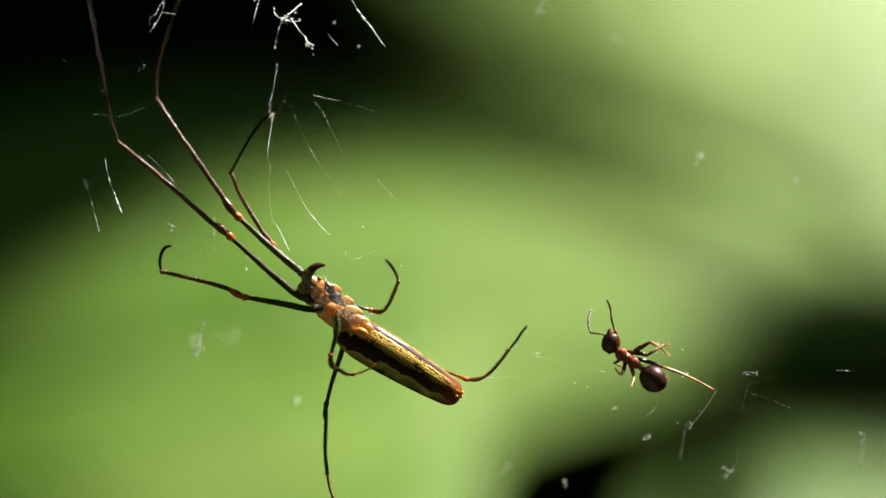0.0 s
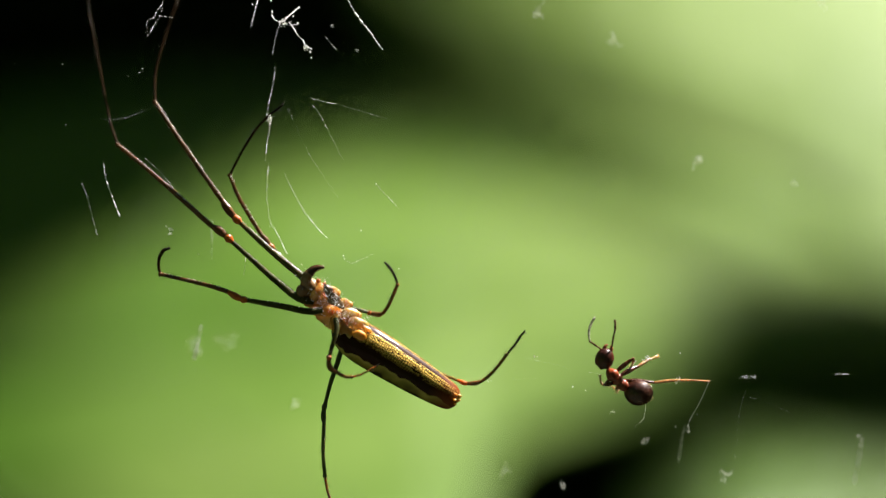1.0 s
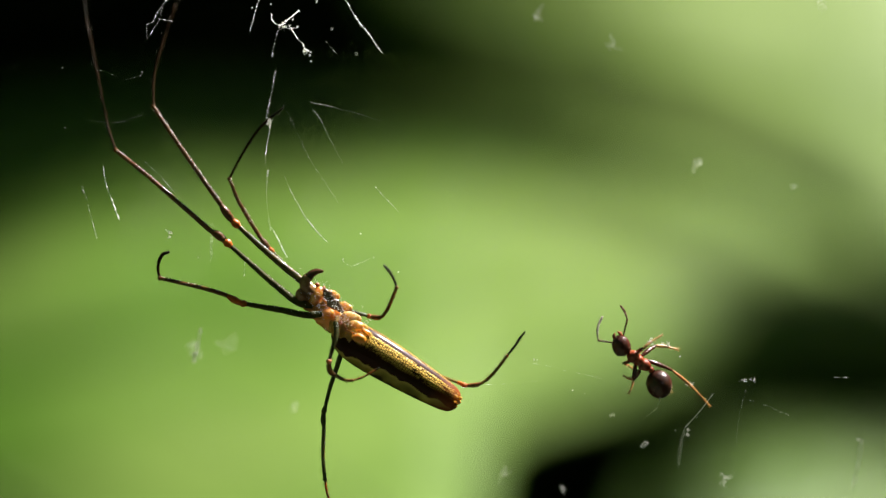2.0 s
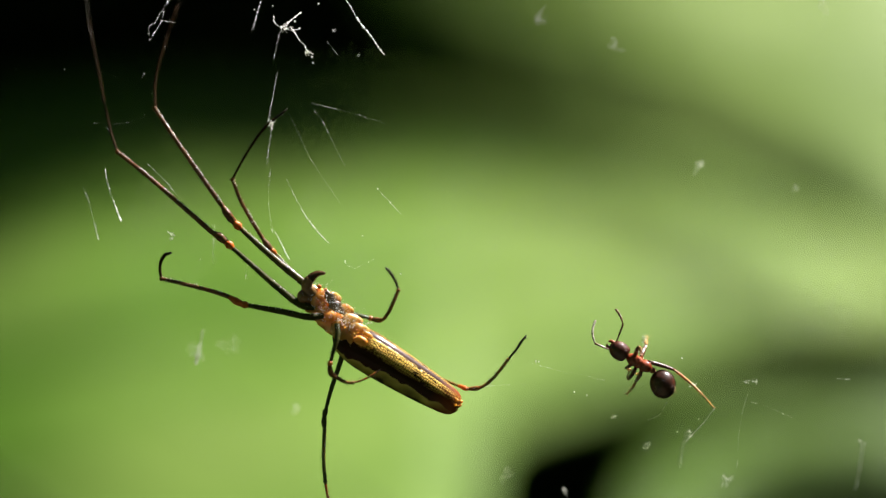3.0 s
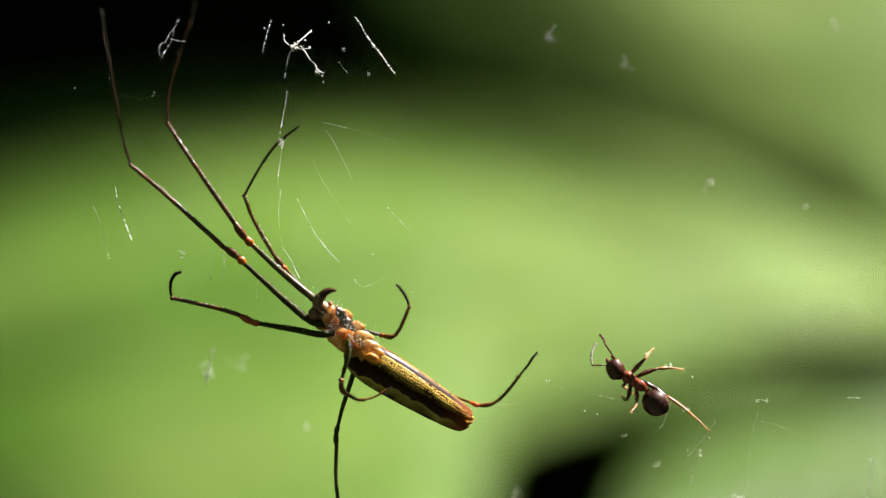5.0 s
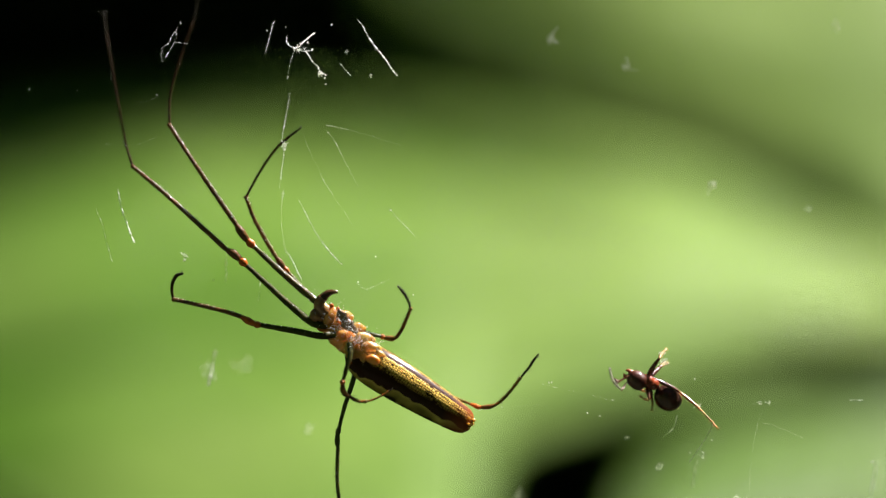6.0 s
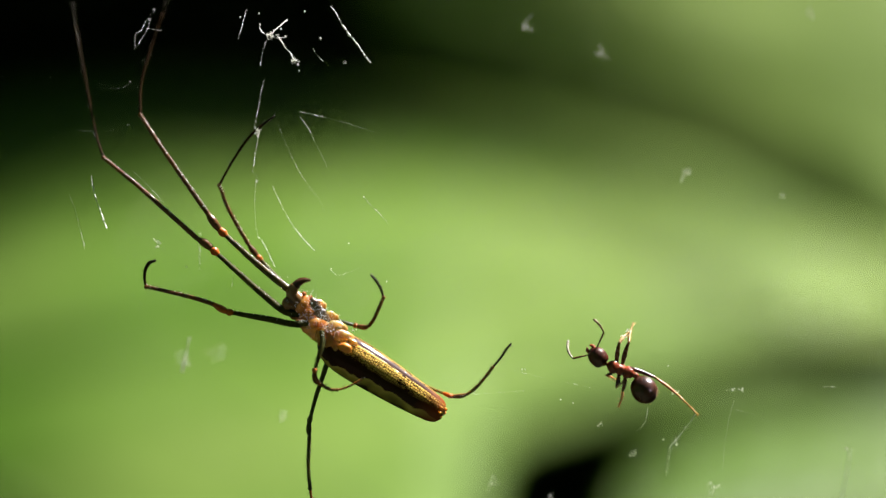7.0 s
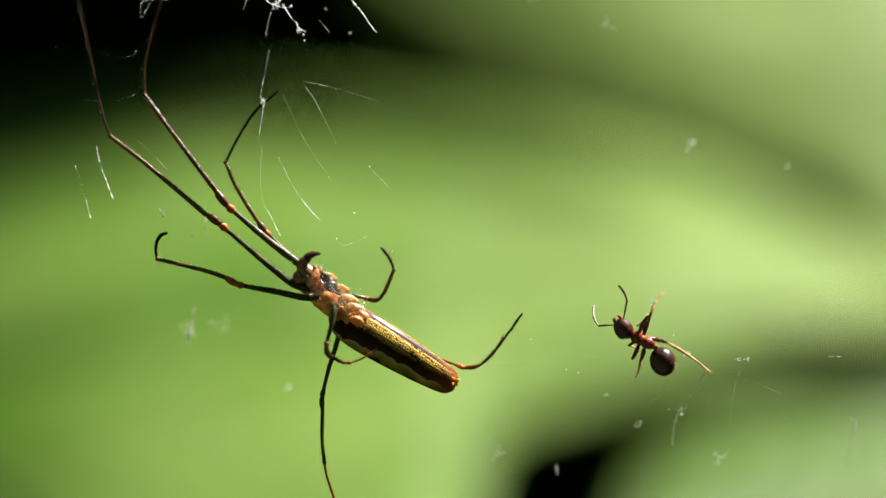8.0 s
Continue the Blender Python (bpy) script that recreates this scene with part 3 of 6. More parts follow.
    legs["front_near"] = spider_leg([(-1.267, 0, 1.094), (-2.015, 0, 1.727), (-3.173, 0.1, 2.677), (-4.276, 0.2, 3.657), (-5.198, 0.2, 4.522)], [(-5.198, 0.2, 4.522), (-5.458, 0.2, 4.811), (-5.688, 0.2, 5.128), (-5.919, 0.2, 5.474)], [(-5.919, 0.2, 5.474), (-6.947, 0.4, 6.922), (-8.289, 0.8, 8.846), (-9.458, 1.4, 10.562)], [(-9.458, 1.4, 10.562), (-9.468, 2, 12.235), (-8.971, 2.8, 14.352), (-8.475, 3.4, 16.031), (-8.181, 4, 17.724)], (0.175, 0.155, 0.110, 0.045), spider, rng, "long brown front leg stretched forward", (16, 22, 14), glints=(80, 120), knee=1.12, rough=0.12)
    legs["front_far"] = spider_leg([(-1.262, -0.1, 0.29), (-1.998, -0.3, 0.466), (-3.003, -0.3, 1.242), (-4.159, -0.2, 2.246), (-5.605, -0.1, 3.54)], [(-5.605, -0.1, 3.54), (-5.835, -0.1, 3.742), (-6.094, -0.1, 3.943), (-6.439, -0.1, 4.144)], [(-6.439, -0.1, 4.144), (-7.783, 0.1, 5.328), (-9.569, 0.6, 6.87), (-11.382, 1.2, 8.313)], [(-11.382, 1.2, 8.313), (-11.868, 1.8, 9.652), (-12.532, 2.6, 12.572), (-13.144, 3.4, 15.292), (-13.319, 3.8, 16.515)], (0.175, 0.155, 0.110, 0.045), spider, rng, "long brown front leg stretched forward", (16, 22, 14), (DARK_FEMUR, KNEE, TIBIA, TIBIA, SHIN), (10, 110), 1.12, 0.12)
    legs["second_up"] = spider_leg([(-0.603, 0.6, 0.854), (-1.777, 0.9, 1.429), (-2.646, 0.9, 2.241), (-3.458, 0.9, 3.111)], [(-3.458, 0.9, 3.111), (-3.632, 0.9, 3.314), (-3.806, 0.9, 3.517), (-3.98, 0.9, 3.749)], [(-3.98, 0.9, 3.749), (-4.444, 0.9, 4.473), (-5.111, 0.9, 5.633), (-5.574, 0.9, 6.764)], [(-5.574, 0.9, 6.764), (-4.916, 1, 8.043), (-4.161, 1, 9.204), (-3.465, 1, 9.9), (-2.827, 1, 10.393)], (0.15, 0.13, 0.10, 0.075), spider, rng, "brown second leg bent at the ankle", (8, 12, 8), glints=(16, 30), rough=0.12)
    legs["second_side"] = spider_leg([(-0.801, -0.1, -0.142), (-1.567, -0.3, -0.194), (-2.853, -0.4, 0.066), (-4.001, -0.4, 0.267), (-4.805, -0.4, 0.411)], [(-4.805, -0.4, 0.411), (-5.034, -0.4, 0.497), (-5.293, -0.4, 0.64), (-5.58, -0.4, 0.812)], [(-5.58, -0.4, 0.812), (-6.584, -0.4, 1.128), (-7.886, -0.3, 1.443), (-9.006, -0.3, 1.701)], [(-9.006, -0.3, 1.701), (-9.092, -0.3, 2.132), (-9.035, -0.3, 2.592), (-8.834, -0.3, 2.936), (-8.518, -0.3, 3.022)], (0.16, 0.14, 0.105, 0.10), spider, rng, "dark green-brown second leg stretched sideways", (14, 16, 6), (DARK_FEMUR, KNEE, KNEE, TIBIA, SHIN), (30, 40), 1.05, 0.1)
    legs["third_hook"] = spider_leg([(0.115, 0, 0.144), (0.622, 0.3, -0.036), (1.132, 0.6, -0.158), (1.589, 0.8, -0.279)], [(1.589, 0.8, -0.279), (1.821, 0.8, -0.336), (2.053, 0.8, -0.365), (2.284, 0.8, -0.307)], [(2.284, 0.8, -0.307), (2.574, 0.8, 0.127), (2.833, 0.9, 0.734), (3.005, 1, 1.167)], [(3.005, 1, 1.167), (2.918, 1, 1.486), (2.744, 1, 1.835), (2.57, 1, 2.096), (2.338, 1, 2.328)], (0.12, 0.115, 0.098, 0.08), spider, rng, "short dark third leg bent like a hook", (8, 7, 4), (OLIVE, KNEE, RUSSET, RUSSET, FOOT))
    legs["third_folded"] = spider_leg([(-0.07, -0.4, -0.565), (-0.007, -0.75, -1.114), (-0.19, -0.95, -1.812), (-0.38, -1.0, -2.514)], [(-0.38, -1.0, -2.514), (-0.38, -1.0, -2.827), (-0.266, -1.0, -3.082), (-0.039, -1.0, -3.224)], [(-0.039, -1.0, -3.224), (0.249, -1.05, -3.389), (0.504, -1.1, -3.474), (0.788, -1.1, -3.474)], [(0.788, -1.1, -3.474), (1.21, -1.1, -3.366), (1.63, -1.1, -3.148), (1.966, -1.05, -2.959), (2.162, -1.0, -2.821)], (0.13, 0.115, 0.085, 0.05), spider, rng, "short third leg folded over the abdomen", (8, 6, 4), (DARK_FEMUR, KNEE, RUSSET, RUSSET, RUSSET), knee=1.05)
    legs["fourth_down"] = spider_leg([(0.177, -0.1, -0.573), (0.338, 0.2, -1.446), (0.107, 0.2, -2.455), (-0.35, 0.1, -3.892), (-0.662, 0, -5.124)], [(-0.662, 0, -5.124), (-0.691, 0, -5.383), (-0.691, 0, -5.642), (-0.662, 0, -5.902)], [(-0.662, 0, -5.902), (-0.691, 0, -6.765), (-0.691, 0, -7.629), (-0.605, 0, -8.579)], [(-0.605, 0, -8.579), (-0.494, 0.1, -9.279), (-0.301, 0.3, -9.933), (-0.021, 0.5, -10.849), (0.149, 0.6, -11.293)], (0.135, 0.125, 0.105, 0.065), spider, rng, "dark fourth leg hanging straight down", (14, 14, 12), (OLIVE, OLIVE, OLIVE, OLIVE, RUSSET), knee=0.9)
    legs["fourth_back"] = spider_leg([(0.785, 0.6, -0.476), (2.266, 1.6, -1.493), (4.308, 1.4, -2.941), (6.512, 0.6, -3.831)], [(6.512, 0.6, -3.831), (6.801, 0.6, -3.831), (7.09, 0.6, -3.802), (7.379, 0.6, -3.716)], [(7.379, 0.6, -3.716), (7.784, 0.6, -3.397), (8.218, 0.6, -2.906), (8.652, 0.6, -2.327)], [(8.652, 0.6, -2.327), (8.883, 0.6, -2.038), (9.115, 0.6, -1.749), (9.288, 0.6, -1.46), (9.578, 0.6, -1.084)], (0.11, 0.105, 0.088, 0.07), spider, rng, "fourth leg reaching past the tail with a black foot", (8, 6, 5), (STRAW, KNEE, RUSSET, STRAW, FOOT), knee=0.95)
    bm = bmesh.new()
    for i in range(120):
        t = rng.random()
        at = Vector((-1.256, -0.2, 1.068)).lerp(Vector((1.168, -0.5, -0.993)), t) + Vector((rng.uniform(-0.6, 0.6), rng.uniform(-0.5, 0.0), rng.uniform(-0.6, 0.6)))
        way = Vector((rng.uniform(-0.6, 1.2), -0.5, rng.uniform(-0.6, 1.2))).normalized() * rng.uniform(0.12, 0.34)
        sweep(bm, [at, at + way * 0.5, at + way], [0.005, 0.0045, 0.002], sides=4, steps=1)
    # beads over the chest, in place of its specular sparkle
    specks = bmesh.new()
    for i in range(190):
        t = rng.random()
        at = Vector((-1.473, -0.45, 1.33)).lerp(Vector((0.942, -0.6, -0.846)), t) + Vector((rng.gauss(0, 0.33), rng.uniform(-0.1, 0.25), rng.gauss(0, 0.42)))
        r = rng.uniform(0.008, 0.026)
        blob(specks, at, (r, r, r), segments=8, rings=6)
    tagged(part("glints", specks, GLINT, spider, "tiny white beads standing in for glints"), kind="stuff")
    tagged(part("body_hairs", bm, SILK, spider, "fine pale hairs"), kind="stuff")
    return spider, legs


spider, legs = build_spider()


def tuft(at, size, parent, count=14, rng=random.Random(33)):
    """A small tangle of silk with dust caught in it."""
    bm = bmesh.new()
    for i in range(count):
        a = Vector(at) + Vector([rng.gauss(0, size * 0.35) for k in range(3)])
        b = a + Vector([rng.gauss(0, size * 0.4) for k in range(3)])
        c = b + Vector([rng.gauss(0, size * 0.3) for k in range(3)])
        sweep(bm, [a, b, c], [0.004, 0.010, 0.003], sides=4, steps=3)
        r = rng.uniform(0.010, 0.035)
        blob(bm, a.lerp(c, rng.random()), (r, r, r * rng.uniform(0.5, 1.5)), segments=6, rings=4)
    return tagged(part("silk_tuft", bm, FLUFF, parent), kind="stuff")


# ---- the ant, caught by one hind foot: x forward, y to its left, z its back, towards the viewer ----
def ant_limb(name, length, radii, material, parent, label="", sides=8, bend=0.0, beads=0):
    bm = bmesh.new()
    n = len(radii)
    sweep(bm, [(length * i / (n - 1), bend * math.sin(math.pi * i / (n - 1)), 0) for i in range(n)], radii, sides=sides, steps=4)
    for i in range(beads):
        blob(bm, (length * (0.25 + 0.75 * i / beads), bend * math.sin(math.pi * (0.25 + 0.75 * i / beads)), 0), (length / beads * 0.42, radii[-1] * 1.25, radii[-1] * 1.25), segments=8, rings=6)
    return part(name, bm, material, parent, label)


def build_ant():
    rng = random.Random(9)
    ant = tagged(new("ant"), "small dark reddish-brown ant struggling, caught in silk", "ant")
    bm = bmesh.new()
    sweep(bm, [(-0.70, 0, 0), (-0.56, 0, 0.04), (-0.36, 0, 0.05), (-0.22, 0, -0.02), (-0.14, 0, -0.06), (-0.02, 0, 0.02), (0.10, 0, 0.03), (0.18, 0, -0.02), (0.30, 0, 0.02), (0.44, 0, 0.05), (0.60, 0, 0.0), (0.74, 0, -0.02)],
          [0.13, 0.25, 0.29, 0.24, 0.20, 0.26, 0.26, 0.23, 0.31, 0.34, 0.25, 0.11], sides=22, steps=7, rough=0.1)
    for at in ((0.3, 0.2, -0.15), (0.3, -0.2, -0.15), (-0.02, 0.2, -0.15), (-0.02, -0.2, -0.15), (-0.35, 0.2, -0.12), (-0.35, -0.2, -0.12)):
        blob(bm, at, (0.17, 0.13, 0.15), segments=10, rings=8)
    thorax = part("thorax", bm, ANT_BODY, ant, "rust-red thorax")
    bm = bmesh.new()
    sweep(bm, [(-0.66, 0, 0), (-0.78, 0, 0.05), (-0.90, 0, 0.0), (-1.0, 0, 0)], [0.09, 0.16, 0.14, 0.08], sides=10, steps=4)
    part("petiole", bm, ANT_BODY, ant)
    # head: x to the mouth
    bm = bmesh.new()
    sweep(bm, [(-0.52, 0, 0), (-0.42, 0, 0), (-0.2, 0, 0.02), (0.05, 0, 0.03), (0.28, 0, 0.0), (0.42, 0, -0.03), (0.5, 0, -0.05)],
          [0.14, 0.36, 0.46, 0.47, 0.41, 0.29, 0.12], sides=26, steps=7, rough=0.035)
    head = part("head", bm, ANT_HEAD, ant, "dark glossy head")
    for side in (-1, 1):
        bm = bmesh.new()
        blob(bm, (0.10, side * 0.40, 0.12), (0.10, 0.07, 0.09), segments=12, rings=8)
        part("eye", bm, FANG, head, "black eye")
        bm = bmesh.new()
        sweep(bm, [(0.42, side * 0.16, -0.05), (0.60, side * 0.17, -0.06), (0.72, side * 0.08, -0.07)], [0.11, 0.09, 0.03], sides=8, steps=4)
        part("mandible", bm, ANT_BODY, head, "red-brown mandible")
    # gaster: x to the rear
    bm = bmesh.new()
    blob(bm, (0, 0, 0), (0.75, 0.67, 0.67), segments=44, rings=30)
    gaster = part("gaster", bm, ANT_GASTER, ant, "black-brown shiny gaster")
    for x, r in ((-0.2, 0.644), (0.2, 0.644), (0.45, 0.535)):
        bm = bmesh.new()
        ring = []
        for k in range(56):
            a = 2 * math.pi * k / 56
            ring.append((x, math.cos(a) * r, math.sin(a) * r))
        for p, q in zip(ring, ring[1:] + ring[:1]):
            sweep(bm, [p, q], [0.008, 0.008], sides=5, steps=1, rounded=False)
        part("segment_edge", bm, ANT_GASTER, gaster)
    bristles("bristles", [(0.0, 0.5, 0.4), (0.5, 0.4, 0.35), (0.75, 0, 0.1), (0.5, -0.4, 0.35), (0.0, -0.5, 0.4)], 80, 0.17, gaster, rng, 0.007, ANT_SHIN)
    limbs = {}
    for key, upper, lower, size in ((("HR", 1.497, 2.764, 1.0), ("HL", 0.864, 0.748, 1.0), ("ML", 0.864, 0.461, 0.95), ("MR", 1.209, 1.324, 1.1), ("FR", 1.152, 1.209, 1.05), ("FL", 0.748, 0.633, 0.8), ("antenna_a", 0.892, 1.267, 1.0), ("antenna_b", 1.036, 0.864, 1.0))):
        if key.startswith("antenna"):
            scape = ant_limb("antenna", upper, [0.035, 0.04, 0.05, 0.055], ANT_LEG, ant, "dark elbowed antenna")
            tip = ant_limb("flagellum", lower, [0.035, 0.05, 0.055, 0.055], ANT_FEELER if key.endswith("a") else ANT_LEG, scape, "beaded antenna tip", beads=9, bend=0.14 if key.endswith("a") else -0.06)
        else:
            scape = ant_limb("leg", upper, [0.07 * size, 0.115 * size, 0.10 * size, 0.06 * size], ANT_LEG, ant, "dark brown leg", bend=0.03)
            tip = ant_limb("tibia", lower, [0.055 * size, 0.078 * size, 0.062 * size, 0.042 * size, 0.034 * size, 0.044 * size], ANT_SHIN, scape, "pale orange shin and foot", bend=0.09 if lower > 2 else 0.05)
            bristles("bristles", [(0, 0, 0), (lower, 0, 0)], 26, 0.13, tip, rng, 0.007, ANT_SHIN)
            bm = bmesh.new()
            for side in (-1, 1):
                sweep(bm, [(lower, 0, 0), (lower + 0.08, side * 0.05, 0), (lower + 0.1, side * 0.10, -0.02)], [0.025, 0.02, 0.006], sides=5, steps=2)
            part("claws", bm, ANT_SHIN, tip)
            if key in ("HR", "MR", "FR"):
                tuft((lower * 0.45, 0.1, 0), 0.2, tip, 8 if key == "HR" else 12)
        limbs[key] = (scape, tip)
    return ant, head, gaster, limbs


ant, ant_head, ant_gaster, ant_limbs = build_ant()


# ---- the web: broken glinting stretches of silk, tufts and caught dust ----
def thread(points, radius, parent, material=None, beads=0, rng=random.Random(21)):
    """One strand of silk that swells and thins along its way, with beads on it, both shaped to stand for glints."""
    bm = bmesh.new()
    line = smooth_path(points, 16)
    sizes, now = [], 0.7
    steps = (0.25, 0.4, 0.6, 0.8, 1.0, 1.2) if radius > 0.012 else (0.12, 0.12, 0.12, 0.2, 0.5, 1.0)
    for q in line:
        if rng.random() < 0.45:
            now = rng.choice(steps)
        sizes.append(radius * now * rng.uniform(0.85, 1.15))
    sizes[0] = sizes[-1] = radius * 0.4
    shifted = [Vector(q) + Vector((rng.gauss(0, 0.008), 0, rng.gauss(0, 0.008))) for q in line]
    sweep(bm, shifted, sizes, sides=6, steps=2)
    for i in range(beads):
        at, way = along(points, rng.random())
        r = min(max(radius * rng.uniform(0.9, 2.0), 0.010), 0.075) * rng.uniform(0.7, 1.2)
        blob(bm, at + Vector((rng.uniform(-1, 1), 0, rng.uniform(-1, 1))) * radius * 0.5, (r, r, r), segments=8, rings=6)
    return part("thread", bm, material or SILK, parent)


def build_web():
    web = tagged(new("spider_web"), "torn web of fine glinting silk threads with dust and tufts", "spider web")
    web.location = (-0.005219, 0, HEIGHT - 0.003403)
    # knots, radial strands and loose ends near the plane of the spider
    thread([(0.297, 0.283, 16.099), (0.556, 0.081, 15.754), (0.872, -0.364, 15.149)], 0.018, web, beads=4)
    thread([(0.872, 0.182, 15.149), (1.074, 0.004, 14.861), (1.304, -0.186, 14.545)], 0.042, web, beads=3)
    thread([(1.304, 0.031, 14.545), (1.448, -0.031, 14.401)], 0.025, web, beads=2)
    thread([(1.448, 0.144, 14.401), (1.65, -0.004, 14.142), (1.822, -0.14, 13.911)], 0.042, web, beads=3)
    thread([(1.822, 0.233, 13.911), (2.082, -0.031, 13.508), (2.341, -0.203, 13.192)], 0.022, web, beads=8)
    thread([(-3.331, 0.203, 15.236), (-3.273, -0.161, 14.861), (-2.957, -0.204, 14.631), (-2.582, 0.162, 14.746)], 0.016, web, beads=6)
    thread([(-2.582, -0.592, 14.746), (-2.266, -0.016, 15.092), (-1.92, 0.608, 15.466)], 0.026, web, beads=6)
    thread([(-2.957, -0.224, 14.631), (-2.439, -0.074, 14.458), (-2.007, 0.298, 14.545)], 0.022, web, beads=6)
    thread([(-2.496, 0.489, 14.689), (-2.208, 0.243, 14.286), (-1.978, -0.011, 13.911), (-1.719, -0.09, 13.681), (-1.604, -0.325, 13.393), (-1.287, -0.306, 13.22)], 0.020, web, beads=26)
    thread([(-2.957, 0.927, 14.631), (-3.072, 0.389, 14.199), (-3.158, -0.253, 13.652), (-3.216, -1.063, 12.932)], 0.010, web, beads=8)
    thread([(-3.245, 1.651, 12.414), (-3.331, 0.453, 11.349), (-3.446, -0.703, 10.341), (-3.475, -1.401, 9.708)], 0.010, web, beads=8)
    thread([(-3.475, 1.232, 9.708), (-3.533, 0.021, 8.614), (-3.59, -1.252, 7.462)], 0.008, web, beads=14)
    thread([(-4.022, 1.103, 16.099), (-4.166, 0.238, 15.38), (-4.223, -0.262, 14.948), (-4.339, -1.079, 14.257)], 0.011, web, beads=12)
    thread([(-0.596, 0.191, 13.883), (-0.308, -0.025, 13.508), (-0.049, -0.166, 13.22)], 0.012, web, beads=4)
    thread([(-8.83, 1.398, 16.099), (-9.003, 0.73, 15.581), (-9.175, 0.31, 15.293), (-9.319, -0.308, 14.804), (-9.578, -0.692, 14.602), (-9.492, -1.439, 13.854)], 0.010, web, beads=12)
    thread([(-9.003, 0.962, 15.581), (-9.06, 0.246, 14.948), (-9.492, -1.207, 13.854)], 0.008, web, beads=10)
    thread([(-9.06, -0.184, 14.948), (-8.715, -0.023, 14.89), (-8.312, 0.206, 14.861)], 0.008, web, beads=4)
    thread([(-12.227, -0.504, 12.357), (-11.45, -0.25, 12.126), (-10.701, -0.044, 11.867), (-9.924, 0.798, 12.184)], 0.001, web, beads=4)
    thread([(-12.429, -1.221, 9.679), (-11.45, -0.62, 9.65), (-10.96, -0.272, 9.679), (-10.442, 0.311, 9.91), (-10.039, 0.787, 10.111), (-10.068, 1.015, 10.341)], 0.001, web, beads=8)
    thread([(-1.316, -0.726, 10.687), (-0.078, -0.204, 10.428), (1.074, 0.232, 10.14), (2.513, 0.698, 9.708)], 0.006, web, beads=14)
    thread([(-1.316, 0.851, 10.457), (-0.884, 0.543, 9.91), (-0.366, -0.204, 8.902), (0.354, -1.19, 7.549)], 0.006, web, beads=16)
    thread([(-2.611, 1.705, 10.341), (-2.093, 0.866, 9.247), (-1.373, -0.212, 7.808), (-0.797, -0.767, 6.944), (0.124, -1.592, 5.62)], 0.007, web, beads=18)
    thread([(-3.245, 0.498, 4.152), (-2.957, 0.159, 3.662), (-2.726, -0.187, 3.201), (-2.496, -0.47, 2.798)], 0.014, web, beads=10)
    thread([(-3.59, 1.745, 7.462), (-3.619, 0.491, 6.311), (-3.475, -0.652, 5.159), (-3.245, -1.584, 4.152)], 0.007, web, beads=8)
    thread([(-1.517, 0.295, 4.756), (-1.057, -0.025, 4.18), (-0.481, -0.27, 3.605)], 0.018, web, beads=8)
    thread([(-2.726, 0.818, 6.944), (-2.093, -0.07, 5.735), (-1.517, -0.748, 4.756)], 0.006, web, beads=8)
    thread([(1.966, 0.299, 6.397), (2.312, 0.091, 5.994), (2.629, -0.045, 5.677), (3.262, -0.346, 5.015)], 0.007, web, beads=10)
    thread([(0.786, -0.604, 2.338), (1.304, -0.023, 2.568), (1.88, 0.627, 2.827)], 0.007, web, beads=4)
    thread([(0.268, 0.044, 2.683), (0.498, -0.054, 2.453), (0.786, 0.009, 2.338)], 0.007, web, beads=3)
    thread([(-13.177, 1.144, 6.455), (-12.832, 0.657, 5.793), (-12.515, -0.065, 4.929), (-12.227, -0.713, 4.152), (-12.083, -1.022, 3.777)], 0.011, web, beads=14)
    thread([(-11.939, 0.839, 6.915), (-11.68, 0.265, 6.224), (-11.392, -0.197, 5.62), (-10.96, -0.906, 4.699)], 0.024, web, beads=14)
    thread([(-11.939, 0.262, 7.462), (-11.795, -0.262, 6.887)], 0.010, web, beads=3)
    thread([(-9.809, 0.324, 7.693), (-9.003, 0.041, 6.944), (-8.197, -0.365, 6.08)], 0.007, web, beads=8)
    thread([(-4.684, 0.664, 3.0), (-4.684, -0.664, 1.762)], 0.009, web, beads=5)
    thread([(20.939, -0.275, -4.457), (21.947, 0.038, -4.773), (23.069, 0.237, -5.263)], 0.003, web, beads=8)
    thread([(21.227, 0.9, -3.363), (20.709, 0.35, -4.629), (20.363, -0.25, -6.069), (20.133, -1.0, -8.084)], 0.003, web, beads=5)
    thread([(25.344, -0.22, -3.276), (26.121, 0.22, -3.334)], 0.010, web, beads=5)
    thread([(20.421, -0.331, -3.507), (20.824, 0.054, -3.391), (21.313, 0.277, -3.478)], 0.008, web, beads=6)
    thread([(9.653, -0.74, -2.47), (11.438, -0.05, -2.902), (13.598, 0.79, -3.42)], 0.003, web, beads=2)
    thread([(6.256, -1.343, -3.766), (7.983, -0.104, -3.651), (10.287, 1.447, -3.593)], 0.003, web, beads=2)
    # strands a little behind
    thread([(27.417, 4.0, -6.789), (27.215, 4.0, -8.084), (26.985, 4.0, -9.293)], 0.018, web, FLUFF, beads=10)
    thread([(-7.218, 3.0, -0.944), (-7.362, 3.0, -1.75), (-7.563, 3.0, -2.614)], 0.045, web, FLUFF, beads=10)
    thread([(-6.555, 2.0, 4.583), (-6.584, 2.0, 2.568)], 0.014, web, FLUFF, beads=4)
    thread([(18.002, 2.5, -6.069), (17.772, 2.5, -6.933), (17.628, 2.5, -8.084)], 0.014, web, FLUFF, beads=6)
